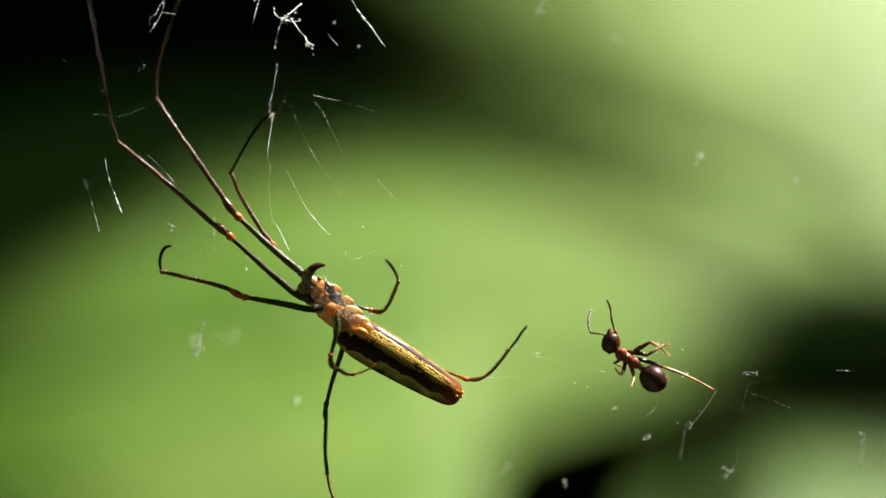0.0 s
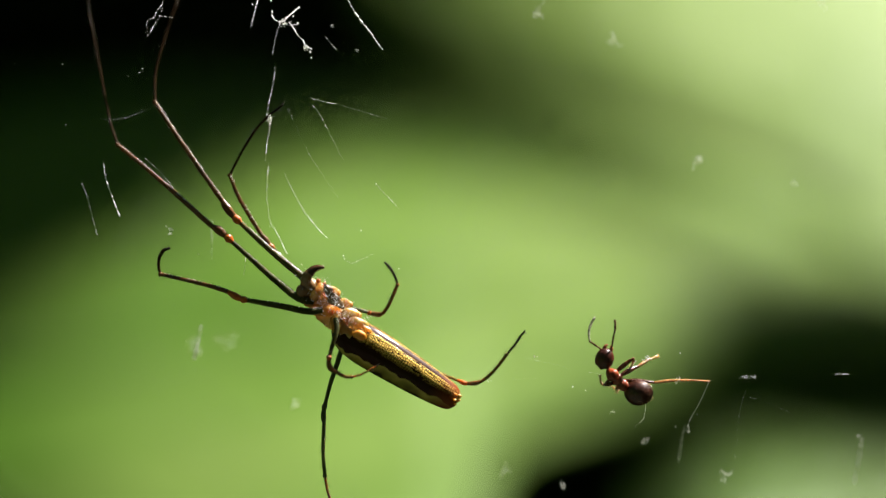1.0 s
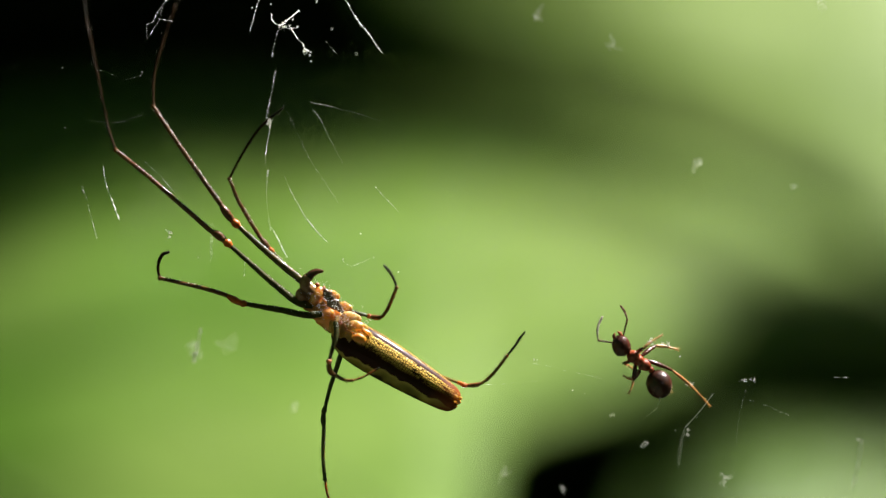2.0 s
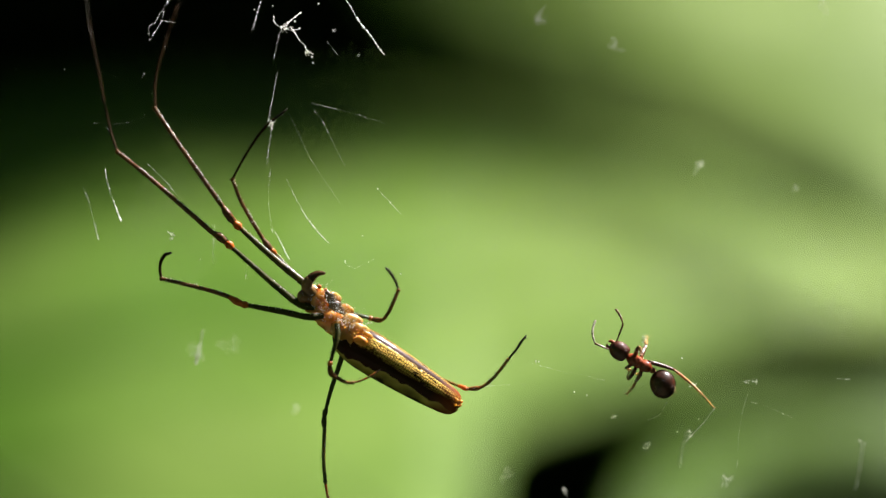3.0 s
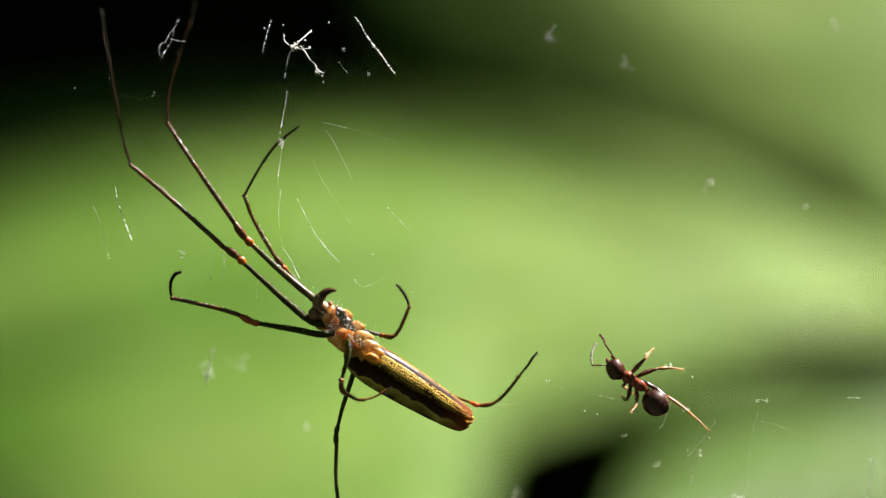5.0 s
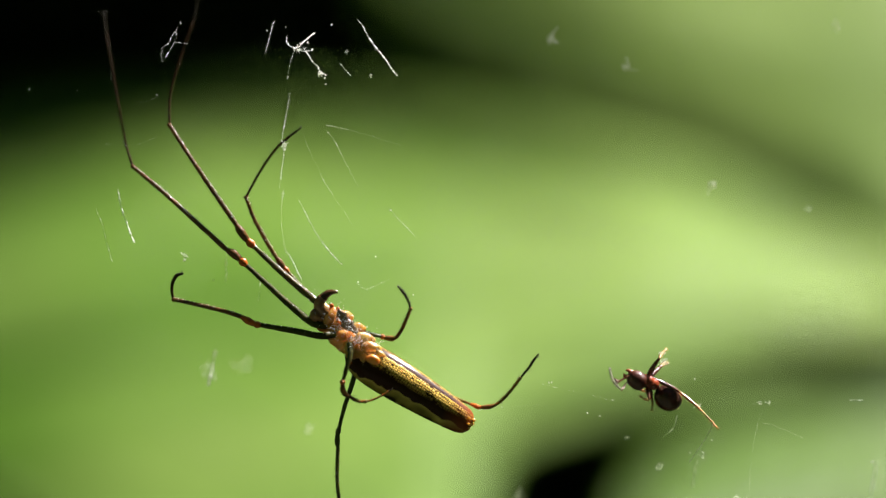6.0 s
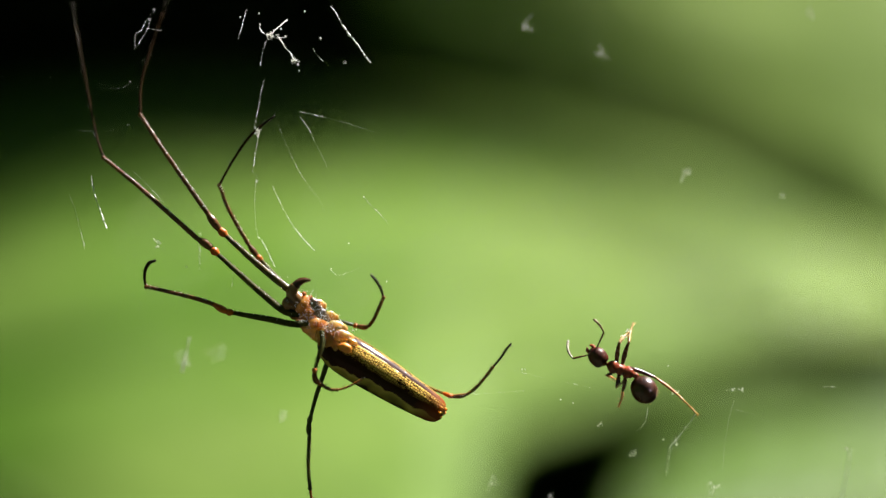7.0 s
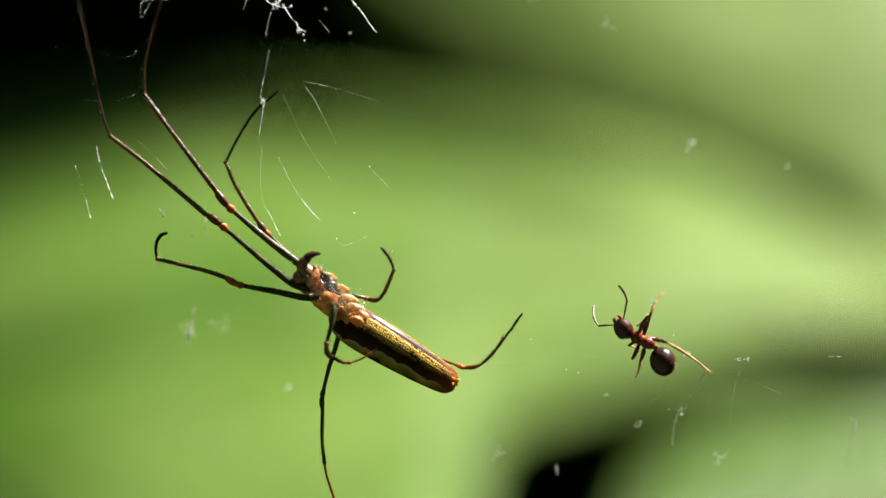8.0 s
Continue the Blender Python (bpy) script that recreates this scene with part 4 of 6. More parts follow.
    # caught droplets and dust
    for at, size in (((-1.028, 0, 15.811), 0.050), ((-2.237, 0, 14.919), 0.050), ((-2.007, 0, 14.545), 0.055), ((-1.373, 0, 13.105), 0.045), ((-1.316, 0, 12.789), 0.040), ((-0.337, 2, 14.602), 0.050), ((0.93, 2, 13.336), 0.050), ((-16.43, 0, 12.501), 0.015), ((-13.983, 0, 12.472), 0.018), ((-13.839, 0, 9.391), 0.015), ((-9.924, 0, 12.242), 0.030), ((-7.045, 0, 2.798), 0.030), ((1.218, 0, 4.008), 0.025), ((1.995, 0, 6.368), 0.030), ((2.629, 0, 5.677), 0.030), ((3.147, 0, 2.05), 0.030), ((0.325, 0, 2.712), 0.030), ((17.484, 0, -2.24), 0.025), ((12.014, 0, -3.967), 0.030), ((12.647, 0, -4.14), 0.025), ((18.348, 0, -5.349), 0.025), ((-3.36, 0, 15.696), 0.030), ((-4.31, 0, 15.524), 0.040), ((17.34, 1, -6.069), 0.030)):
        bm = bmesh.new()
        blob(bm, at, (size, size, size * 1.2), segments=10, rings=7, lump=0.3, seed=at[0])
        part("droplet", bm, SILK, web)
    tuft((-3.446, 0, 9.679), 0.22, web, 16)
    tuft((-8.427, 0, 4.123), 0.20, web, 8)
    tuft((-8.484, 0, 3.806), 0.12, web, 6)
    tuft((-2.726, 0, 14.602), 0.26, web, 14)
    tuft((-1.604, 0, 13.364), 0.20, web, 14)
    tuft((21.313, 0, -3.42), 0.10, web, 7)
    tuft((20.824, 0, -3.478), 0.12, web, 3)
    tuft((19.989, 2, -8.66), 0.28, web, 10)
    tuft((18.693, 3, 7.75), 0.34, web, 9)
    tuft((17.974, 1, -6.213), 0.20, web, 7)
    tuft((10.344, 3.5, 15.524), 0.30, web, 9)
    tuft((14.317, 3.5, 13.854), 0.32, web, 8)
    tuft((25.603, 5, 16.013), 0.40, web, 6)
    tuft((-7.419, 4, -2.096), 0.50, web, 9)
    tuft((-5.836, 6, -1.894), 0.50, web, 6)
    tuft((-2.467, 5, -5.061), 0.30, web, 6)
    tuft((10.085, 0, -2.47), 0.10, web, 4)
    tuft((8.559, 4, -8.602), 0.30, web, 5)
    tuft((26.87, 2, -6.645), 0.12, web, 4)
    tuft((14.173, 2, -5.349), 0.12, web, 4)
    tuft((15.699, 2, -6.933), 0.25, web, 5)
    tuft((11.669, 3, -9.236), 0.25, web, 5)
    tuft((23.876, 4, 6.455), 0.20, web, 4)
    return web


web = build_web()


# silk that the ant drags with it: from its caught foot and from its gaster
def build_drag_line(points, radius, beads, label):
    line = tagged(new("drag_line"), label, "silk thread", "silk lines on the ant")
    thread(points, radius, line, beads=beads)
    return line


foot_line = build_drag_line([(0, 0, 0), (1.0, 0.05, 0.02), (2.3, 0, 0)], 0.015, 10, "bright silk line tied to the foot of the ant")
gaster_line = build_drag_line([(0, 0, 0), (0.7, 0.15, 0.05), (1.3, -0.1, 0)], 0.011, 9, "faint silk line under the gaster of the ant")


# ---- movement ----
def swing(hip, degrees):
    """The pose of a leg turned about its hip, in the plane of the web."""
    at = Vector(hip) * MM
    return Matrix.Translation(at) @ Matrix.Rotation(radians(degrees), 4, "Y") @ Matrix.Translation(-at)


def motions():
    walk(spider, [
        (0.0, pose(-0.005297, 0, HEIGHT + -0.002850, 0, 0.00, 0)),
        (0.1, pose(-0.005100, 0, HEIGHT + -0.003025, 0, 0.13, 0)),
        (0.2, pose(-0.005249, 0, HEIGHT + -0.002940, 0, 0.26, 0)),
        (0.3, pose(-0.005253, 0, HEIGHT + -0.002683, 0, 0.38, 0)),
        (0.4, pose(-0.005344, 0, HEIGHT + -0.002599, 0, 0.51, 0)),
        (0.5, pose(-0.005306, 0, HEIGHT + -0.002806, 0, 0.64, 0)),
        (0.6, pose(-0.005464, 0, HEIGHT + -0.002802, 0, 0.63, 0)),
        (0.7, pose(-0.005377, 0, HEIGHT + -0.002802, 0, 0.63, 0)),
        (0.8, pose(-0.005435, 0, HEIGHT + -0.002946, 0, 0.62, 0)),
        (0.9, pose(-0.005406, 0, HEIGHT + -0.002946, 0, 0.62, 0)),
        (1.0, pose(-0.005359, 0, HEIGHT + -0.002976, 0, 0.61, 0)),
        (1.1, pose(-0.005369, 0, HEIGHT + -0.002971, 0, 0.41, 0)),
        (1.2, pose(-0.005391, 0, HEIGHT + -0.003026, 0, 0.21, 0)),
        (1.3, pose(-0.005556, 0, HEIGHT + -0.003023, 0, 0.01, 0)),
        (1.4, pose(-0.005520, 0, HEIGHT + -0.002962, 0, -0.19, 0)),
        (1.5, pose(-0.005581, 0, HEIGHT + -0.002829, 0, -0.39, 0)),
        (1.6, pose(-0.005659, 0, HEIGHT + -0.002730, 0, -0.34, 0)),
        (1.7, pose(-0.005546, 0, HEIGHT + -0.002961, 0, -0.28, 0)),
        (2.8, pose(-0.005252, 0, HEIGHT + -0.003287, 0, 0.35, 0)),
        (2.9, pose(-0.005225, 0, HEIGHT + -0.003230, 0, 0.40, 0)),
        (3.0, pose(-0.005310, 0, HEIGHT + -0.003266, 0, 0.46, 0)),
        (3.1, pose(-0.005140, 0, HEIGHT + -0.003317, 0, 0.43, 0)),
        (3.2, pose(-0.004995, 0, HEIGHT + -0.003317, 0, 0.41, 0)),
        (3.3, pose(-0.004821, 0, HEIGHT + -0.003288, 0, 0.38, 0)),
        (3.4, pose(-0.005022, 0, HEIGHT + -0.003143, 0, 0.35, 0)),
        (3.5, pose(-0.005182, 0, HEIGHT + -0.003353, 0, 0.32, 0)),
        (3.6, pose(-0.005023, 0, HEIGHT + -0.003259, 0, 0.39, 0)),
        (3.8, pose(-0.005028, 0, HEIGHT + -0.003146, 0, 0.52, 0)),
        (4.0, pose(-0.004987, 0, HEIGHT + -0.003184, 0, 0.66, 0)),
        (4.2, pose(-0.004883, 0, HEIGHT + -0.003318, 0, 0.49, 0)),
        (4.3, pose(-0.004707, 0, HEIGHT + -0.003432, 0, 0.41, 0)),
        (4.4, pose(-0.004820, 0, HEIGHT + -0.003460, 0, 0.33, 0)),
        (4.5, pose(-0.004999, 0, HEIGHT + -0.003622, 0, 0.25, 0)),
        (4.6, pose(-0.004961, 0, HEIGHT + -0.003718, 0, 0.26, 0)),
        (4.7, pose(-0.004904, 0, HEIGHT + -0.003919, 0, 0.27, 0)),
        (5.8, pose(-0.004533, 0, HEIGHT + -0.004266, 0, 0.37, 0)),
        (5.9, pose(-0.004619, 0, HEIGHT + -0.004238, 0, 0.37, 0)),
        (6.0, pose(-0.004678, 0, HEIGHT + -0.004222, 0, 0.38, 0)),
        (6.1, pose(-0.004790, 0, HEIGHT + -0.004093, 0, 0.31, 0)),
        (6.2, pose(-0.004557, 0, HEIGHT + -0.003545, 0, 0.24, 0)),
        (6.3, pose(-0.004727, 0, HEIGHT + -0.003486, 0, 0.17, 0)),
        (6.4, pose(-0.004926, 0, HEIGHT + -0.003744, 0, 0.10, 0)),
        (6.5, pose(-0.005145, 0, HEIGHT + -0.003643, 0, 0.03, 0)),
        (6.6, pose(-0.005303, 0, HEIGHT + -0.003428, 0, 0.16, 0)),
        (6.8, pose(-0.005485, 0, HEIGHT + -0.003720, 0, 0.42, 0)),
        (6.9, pose(-0.005749, 0, HEIGHT + -0.003665, 0, 0.56, 0)),
        (7.0, pose(-0.006080, 0, HEIGHT + -0.003624, 0, 0.69, 0)),
        (7.1, pose(-0.005863, 0, HEIGHT + -0.003837, 0, 0.54, 0)),
        (7.2, pose(-0.005887, 0, HEIGHT + -0.003921, 0, 0.38, 0)),
        (7.3, pose(-0.005852, 0, HEIGHT + -0.003919, 0, 0.23, 0)),
        (7.4, pose(-0.005617, 0, HEIGHT + -0.003168, 0, 0.08, 0)),
        (7.5, pose(-0.005607, 0, HEIGHT + -0.002616, 0, -0.07, 0)),
        (7.6, pose(-0.005379, 0, HEIGHT + -0.002675, 0, -0.12, 0)),
        (7.8, pose(-0.005289, 0, HEIGHT + -0.002674, 0, -0.21, 0)),
        (7.9, pose(-0.005345, 0, HEIGHT + -0.002501, 0, -0.26, 0)),
        (8.0, pose(-0.005526, 0, HEIGHT + -0.002268, 0, -0.31, 0)),
    ])
    # the legs give a little on their threads
    walk(legs['front_far'], [(t, swing((-1.262, -0.1, 0.29), turn)) for t, turn in ((0.0, 0.00), (0.5, -0.26), (1.0, -0.60), (1.5, -0.15), (3.0, -0.82), (3.5, -0.50), (4.0, -0.75), (4.5, 0.05), (6.0, 0.40), (6.5, -0.35), (7.0, -0.72), (7.5, -0.72), (8.0, -1.08))])
    walk(legs['front_near'], [(t, swing((-1.267, 0, 1.094), turn)) for t, turn in ((0.0, 0.00), (0.5, -0.54), (1.0, -0.83), (1.5, -0.13), (3.0, -0.93), (3.5, -0.76), (4.0, -0.90), (4.5, -0.41), (6.0, -0.15), (6.5, -0.61), (7.0, -1.12), (7.5, -1.17), (8.0, -1.98))])
    walk(legs['second_up'], [(t, swing((-0.603, 0.6, 0.854), turn)) for t, turn in ((0.0, 0.00), (0.5, -0.44), (1.0, -0.78), (1.5, -0.01), (3.0, 0.25), (3.5, 0.42), (4.0, 0.22), (4.5, 0.57), (6.0, 0.91), (6.5, 0.75), (7.0, 0.87), (7.5, 1.16), (8.0, -0.19))])
    walk(legs['second_side'], [(t, swing((-0.801, -0.1, -0.142), turn)) for t, turn in ((0.0, 0.00), (0.5, -0.09), (1.0, -0.69), (1.5, 0.03), (3.0, -0.12), (3.5, 0.02), (4.0, -0.33), (4.5, -0.77), (6.0, -0.68), (6.5, -0.65), (7.0, -0.67), (7.5, -0.44), (8.0, 0.75))])
    walk(legs['fourth_down'], [(t, swing((0.177, -0.1, -0.573), turn)) for t, turn in ((0.0, 0.00), (0.5, 0.31), (1.0, -0.28), (1.5, 0.35), (3.0, 0.12), (3.5, 0.33), (4.0, 0.58), (4.5, -0.10), (6.0, -0.29), (6.5, -0.22), (7.0, -0.07), (7.5, 0.15), (8.0, -0.26))])
    walk(web, [
        (0.0, pose(-0.005290, 0, HEIGHT + -0.002882)),
        (0.1, pose(-0.005088, 0, HEIGHT + -0.003055)),
        (0.2, pose(-0.005231, 0, HEIGHT + -0.002969)),
        (0.3, pose(-0.005230, 0, HEIGHT + -0.002711)),
        (0.4, pose(-0.005316, 0, HEIGHT + -0.002624)),
        (0.5, pose(-0.005273, 0, HEIGHT + -0.002831)),
        (0.6, pose(-0.005444, 0, HEIGHT + -0.002838)),
        (0.7, pose(-0.005372, 0, HEIGHT + -0.002850)),
        (0.8, pose(-0.005443, 0, HEIGHT + -0.003005)),
        (0.9, pose(-0.005428, 0, HEIGHT + -0.003017)),
        (1.0, pose(-0.005396, 0, HEIGHT + -0.003059)),
        (1.1, pose(-0.005410, 0, HEIGHT + -0.003057)),
        (1.2, pose(-0.005434, 0, HEIGHT + -0.003115)),
        (1.3, pose(-0.005603, 0, HEIGHT + -0.003114)),
        (1.4, pose(-0.005571, 0, HEIGHT + -0.003057)),
        (1.5, pose(-0.005634, 0, HEIGHT + -0.002926)),
        (1.6, pose(-0.005710, 0, HEIGHT + -0.002824)),
        (1.7, pose(-0.005593, 0, HEIGHT + -0.003052)),
        (2.8, pose(-0.005264, 0, HEIGHT + -0.003343)),
        (2.9, pose(-0.005234, 0, HEIGHT + -0.003283)),
        (3.0, pose(-0.005316, 0, HEIGHT + -0.003315)),
        (3.1, pose(-0.005152, 0, HEIGHT + -0.003367)),
        (3.2, pose(-0.005014, 0, HEIGHT + -0.003366)),
        (3.3, pose(-0.004846, 0, HEIGHT + -0.003337)),
        (3.4, pose(-0.005053, 0, HEIGHT + -0.003193)),
        (3.5, pose(-0.005220, 0, HEIGHT + -0.003403)),
        (3.6, pose(-0.005045, 0, HEIGHT + -0.003301)),
        (3.8, pose(-0.005018, 0, HEIGHT + -0.003170)),
        (4.0, pose(-0.004946, 0, HEIGHT + -0.003192)),
        (4.2, pose(-0.004886, 0, HEIGHT + -0.003366)),
        (4.3, pose(-0.004733, 0, HEIGHT + -0.003500)),
        (4.4, pose(-0.004868, 0, HEIGHT + -0.003547)),
        (4.5, pose(-0.005069, 0, HEIGHT + -0.003729)),
        (4.6, pose(-0.005025, 0, HEIGHT + -0.003830)),
        (4.7, pose(-0.004962, 0, HEIGHT + -0.004035)),
        (5.8, pose(-0.004523, 0, HEIGHT + -0.004426)),
        (5.9, pose(-0.004603, 0, HEIGHT + -0.004402)),
        (6.0, pose(-0.004655, 0, HEIGHT + -0.004390)),
        (6.1, pose(-0.004776, 0, HEIGHT + -0.004250)),
        (6.2, pose(-0.004552, 0, HEIGHT + -0.003691)),
        (6.3, pose(-0.004731, 0, HEIGHT + -0.003621)),
        (6.4, pose(-0.004939, 0, HEIGHT + -0.003868)),
        (6.5, pose(-0.005167, 0, HEIGHT + -0.003755)),
        (6.6, pose(-0.005309, 0, HEIGHT + -0.003536)),
        (6.8, pose(-0.005459, 0, HEIGHT + -0.003818)),
        (6.9, pose(-0.005707, 0, HEIGHT + -0.003757)),
        (7.0, pose(-0.006022, 0, HEIGHT + -0.003711)),
        (7.1, pose(-0.005829, 0, HEIGHT + -0.003914)),
        (7.2, pose(-0.005876, 0, HEIGHT + -0.003988)),
        (7.3, pose(-0.005866, 0, HEIGHT + -0.003976)),
        (7.4, pose(-0.005654, 0, HEIGHT + -0.003215)),
        (7.5, pose(-0.005669, 0, HEIGHT + -0.002653)),
        (7.6, pose(-0.005471, 0, HEIGHT + -0.002685)),
        (7.8, pose(-0.005441, 0, HEIGHT + -0.002630)),
        (7.9, pose(-0.005527, 0, HEIGHT + -0.002429)),
        (8.0, pose(-0.005737, 0, HEIGHT + -0.002169)),
    ])
    walk(ant, [
        (0.0, pose(0.009414, 0.000000, HEIGHT + -0.005585, -90.00, -34.38, 180.00)),
        (0.2, pose(0.009414, 0.000000, HEIGHT + -0.006161, -118.93, -32.90, -134.50)),
        (0.5, pose(0.009068, 0.000000, HEIGHT + -0.006592, -118.27, -41.96, -141.19)),
        (1.0, pose(0.008881, 0.000000, HEIGHT + -0.006664, -105.37, -42.83, -157.98)),
        (1.3, pose(0.009500, 0.000000, HEIGHT + -0.005988, -99.19, -44.25, -166.94)),
        (1.5, pose(0.009183, 0.000000, HEIGHT + -0.005455, -90.00, -37.35, 180.00)),
        (1.7, pose(0.009989, 0.000000, HEIGHT + -0.005556, -102.16, -37.85, -160.65)),
        (2.8, pose(0.009932, 0.000000, HEIGHT + -0.005772, -98.11, -30.21, -164.19)),
        (3.0, pose(0.009989, 0.000000, HEIGHT + -0.005801, -99.43, -27.47, -160.20)),
        (3.2, pose(0.009874, 0.000000, HEIGHT + -0.006535, -90.00, -40.10, 180.00)),
        (3.5, pose(0.009615, 0.000000, HEIGHT + -0.006996, -115.16, -38.63, -143.04)),
        (4.0, pose(0.009989, 0.000000, HEIGHT + -0.006636, -124.41, -54.80, -140.03)),
        (4.2, pose(0.009586, 0.000000, HEIGHT + -0.006377, -90.00, -37.35, 180.00)),
        (4.5, pose(0.009946, 0.000000, HEIGHT + -0.006362, -90.00, -32.38, 180.00)),
        (4.7, pose(0.009586, 0.000000, HEIGHT + -0.006736, -90.00, -34.38, 180.00)),
        (5.8, pose(0.010479, 0.000000, HEIGHT + -0.006751, -109.88, -14.83, -125.30)),
        (6.0, pose(0.010536, 0.000000, HEIGHT + -0.006794, -113.04, -13.60, -118.93)),
        (6.2, pose(0.010508, 0.000000, HEIGHT + -0.006506, -112.19, -32.51, -142.80)),
        (6.3, pose(0.010450, 0.000000, HEIGHT + -0.006233, -100.37, -39.33, -163.89)),
        (6.5, pose(0.009759, 0.000000, HEIGHT + -0.006434, -91.60, -6.28, -165.71)),
        (6.7, pose(0.009126, 0.000000, HEIGHT + -0.006089, -94.53, -19.15, -166.42)),
        (7.0, pose(0.009054, 0.000000, HEIGHT + -0.006146, -90.00, -21.57, 180.00)),
        (7.2, pose(0.009126, 0.000000, HEIGHT + -0.006420, -90.00, -25.46, 180.00)),
        (7.5, pose(0.009601, 0.000000, HEIGHT + -0.004750, -99.24, -37.71, -165.10)),
        (8.0, pose(0.010148, 0.000000, HEIGHT + -0.004635, -101.32, -26.21, -155.62)),
    ])
    walk(foot_line, [
        (0.0, pose(0.013944, 0.000100, HEIGHT + -0.007231, -90.00, 53.86, 180.00)),
        (0.5, pose(0.013483, 0.000100, HEIGHT + -0.006165, -90.00, 67.59, 180.00)),
        (1.0, pose(0.013570, 0.000100, HEIGHT + -0.006742, -90.00, 63.43, 180.00)),
        (1.5, pose(0.013714, 0.000100, HEIGHT + -0.006972, -90.00, 54.07, 180.00)),
        (3.0, pose(0.013858, 0.000100, HEIGHT + -0.008125, -90.00, 48.73, 180.00)),
        (3.5, pose(0.014060, 0.000100, HEIGHT + -0.007001, -90.00, 64.20, 180.00)),
        (4.0, pose(0.014463, 0.000100, HEIGHT + -0.006828, -90.00, 60.90, 180.00)),
        (4.5, pose(0.014146, 0.000100, HEIGHT + -0.008384, -90.00, 49.93, 180.00)),
        (6.0, pose(0.013771, 0.000100, HEIGHT + -0.008960, -90.00, 57.59, 180.00)),
        (6.5, pose(0.013858, 0.000100, HEIGHT + -0.008614, -90.00, 57.53, 180.00)),
        (7.0, pose(0.012907, 0.000100, HEIGHT + -0.008384, -90.00, 51.60, 180.00)),
        (7.5, pose(0.013656, 0.000100, HEIGHT + -0.007030, -90.00, 52.52, 180.00)),
        (8.0, pose(0.013426, 0.000100, HEIGHT + -0.006165, -90.00, 61.70, 180.00)),
    ])
    walk(gaster_line, [
        (0.0, pose(0.011006, 0.000100, HEIGHT + -0.007404, -90.00, 64.06, 180.00)),
        (0.5, pose(0.010257, 0.000100, HEIGHT + -0.007981, -90.00, 70.56, 180.00)),
        (1.0, pose(0.010343, 0.000100, HEIGHT + -0.007894, -90.00, 69.62, 180.00)),
        (1.5, pose(0.010746, 0.000100, HEIGHT + -0.007404, -90.00, 67.93, 180.00)),
        (3.0, pose(0.011409, 0.000100, HEIGHT + -0.007808, -90.00, 47.73, 180.00)),
        (3.5, pose(0.011063, 0.000100, HEIGHT + -0.008470, -90.00, 52.52, 180.00)),
        (4.0, pose(0.011351, 0.000100, HEIGHT + -0.008384, -90.00, 49.69, 180.00)),
        (4.5, pose(0.011265, 0.000100, HEIGHT + -0.008182, -90.00, 60.95, 180.00)),
        (6.0, pose(0.011928, 0.000100, HEIGHT + -0.008470, -90.00, 61.39, 180.00)),
        (6.5, pose(0.011207, 0.000100, HEIGHT + -0.008096, -90.00, 71.11, 180.00)),
        (7.0, pose(0.010429, 0.000100, HEIGHT + -0.008096, -90.00, 69.59, 180.00)),
        (7.5, pose(0.010919, 0.000100, HEIGHT + -0.006886, -90.00, 74.62, 180.00)),
        (8.0, pose(0.011351, 0.000100, HEIGHT + -0.006540, -90.00, 64.06, 180.00)),
    ])
    walk(ant_head, [
        (0.00, pose(0.001168, -0.000178, 0.000000, 0.00, -0.00, -63.75)),
        (0.50, pose(0.001156, -0.000301, -0.000230, -22.33, 16.97, -54.59)),
        (1.00, pose(0.001243, -0.000302, -0.000150, -14.43, 6.88, -65.05)),
        (1.50, pose(0.001253, -0.000076, 0.000000, 0.00, -0.00, -52.65)),
        (3.00, pose(0.001208, -0.000055, -0.000154, -1.76, 17.40, -5.85)),
        (3.50, pose(0.001082, -0.000361, -0.000193, -24.79, 13.48, -63.23)),
        (4.00, pose(0.001161, -0.000300, -0.000176, -15.38, 15.54, -45.76)),
        (4.50, pose(0.001206, -0.000155, 0.000000, 0.00, -0.00, -40.69)),
        (6.00, pose(0.000889, 0.000186, -0.000274, -11.35, 57.57, -13.37)),
        (6.50, pose(0.001318, 0.000010, -0.000151, -7.84, 11.87, -33.81)),
        (7.00, pose(0.001322, -0.000174, 0.000000, 0.00, -0.00, -26.80)),
        (7.50, pose(0.001310, -0.000029, -0.000123, -3.73, 11.13, -18.68)),
        (8.00, pose(0.001160, -0.000046, -0.000176, -11.61, 18.50, -32.92)),
    ])
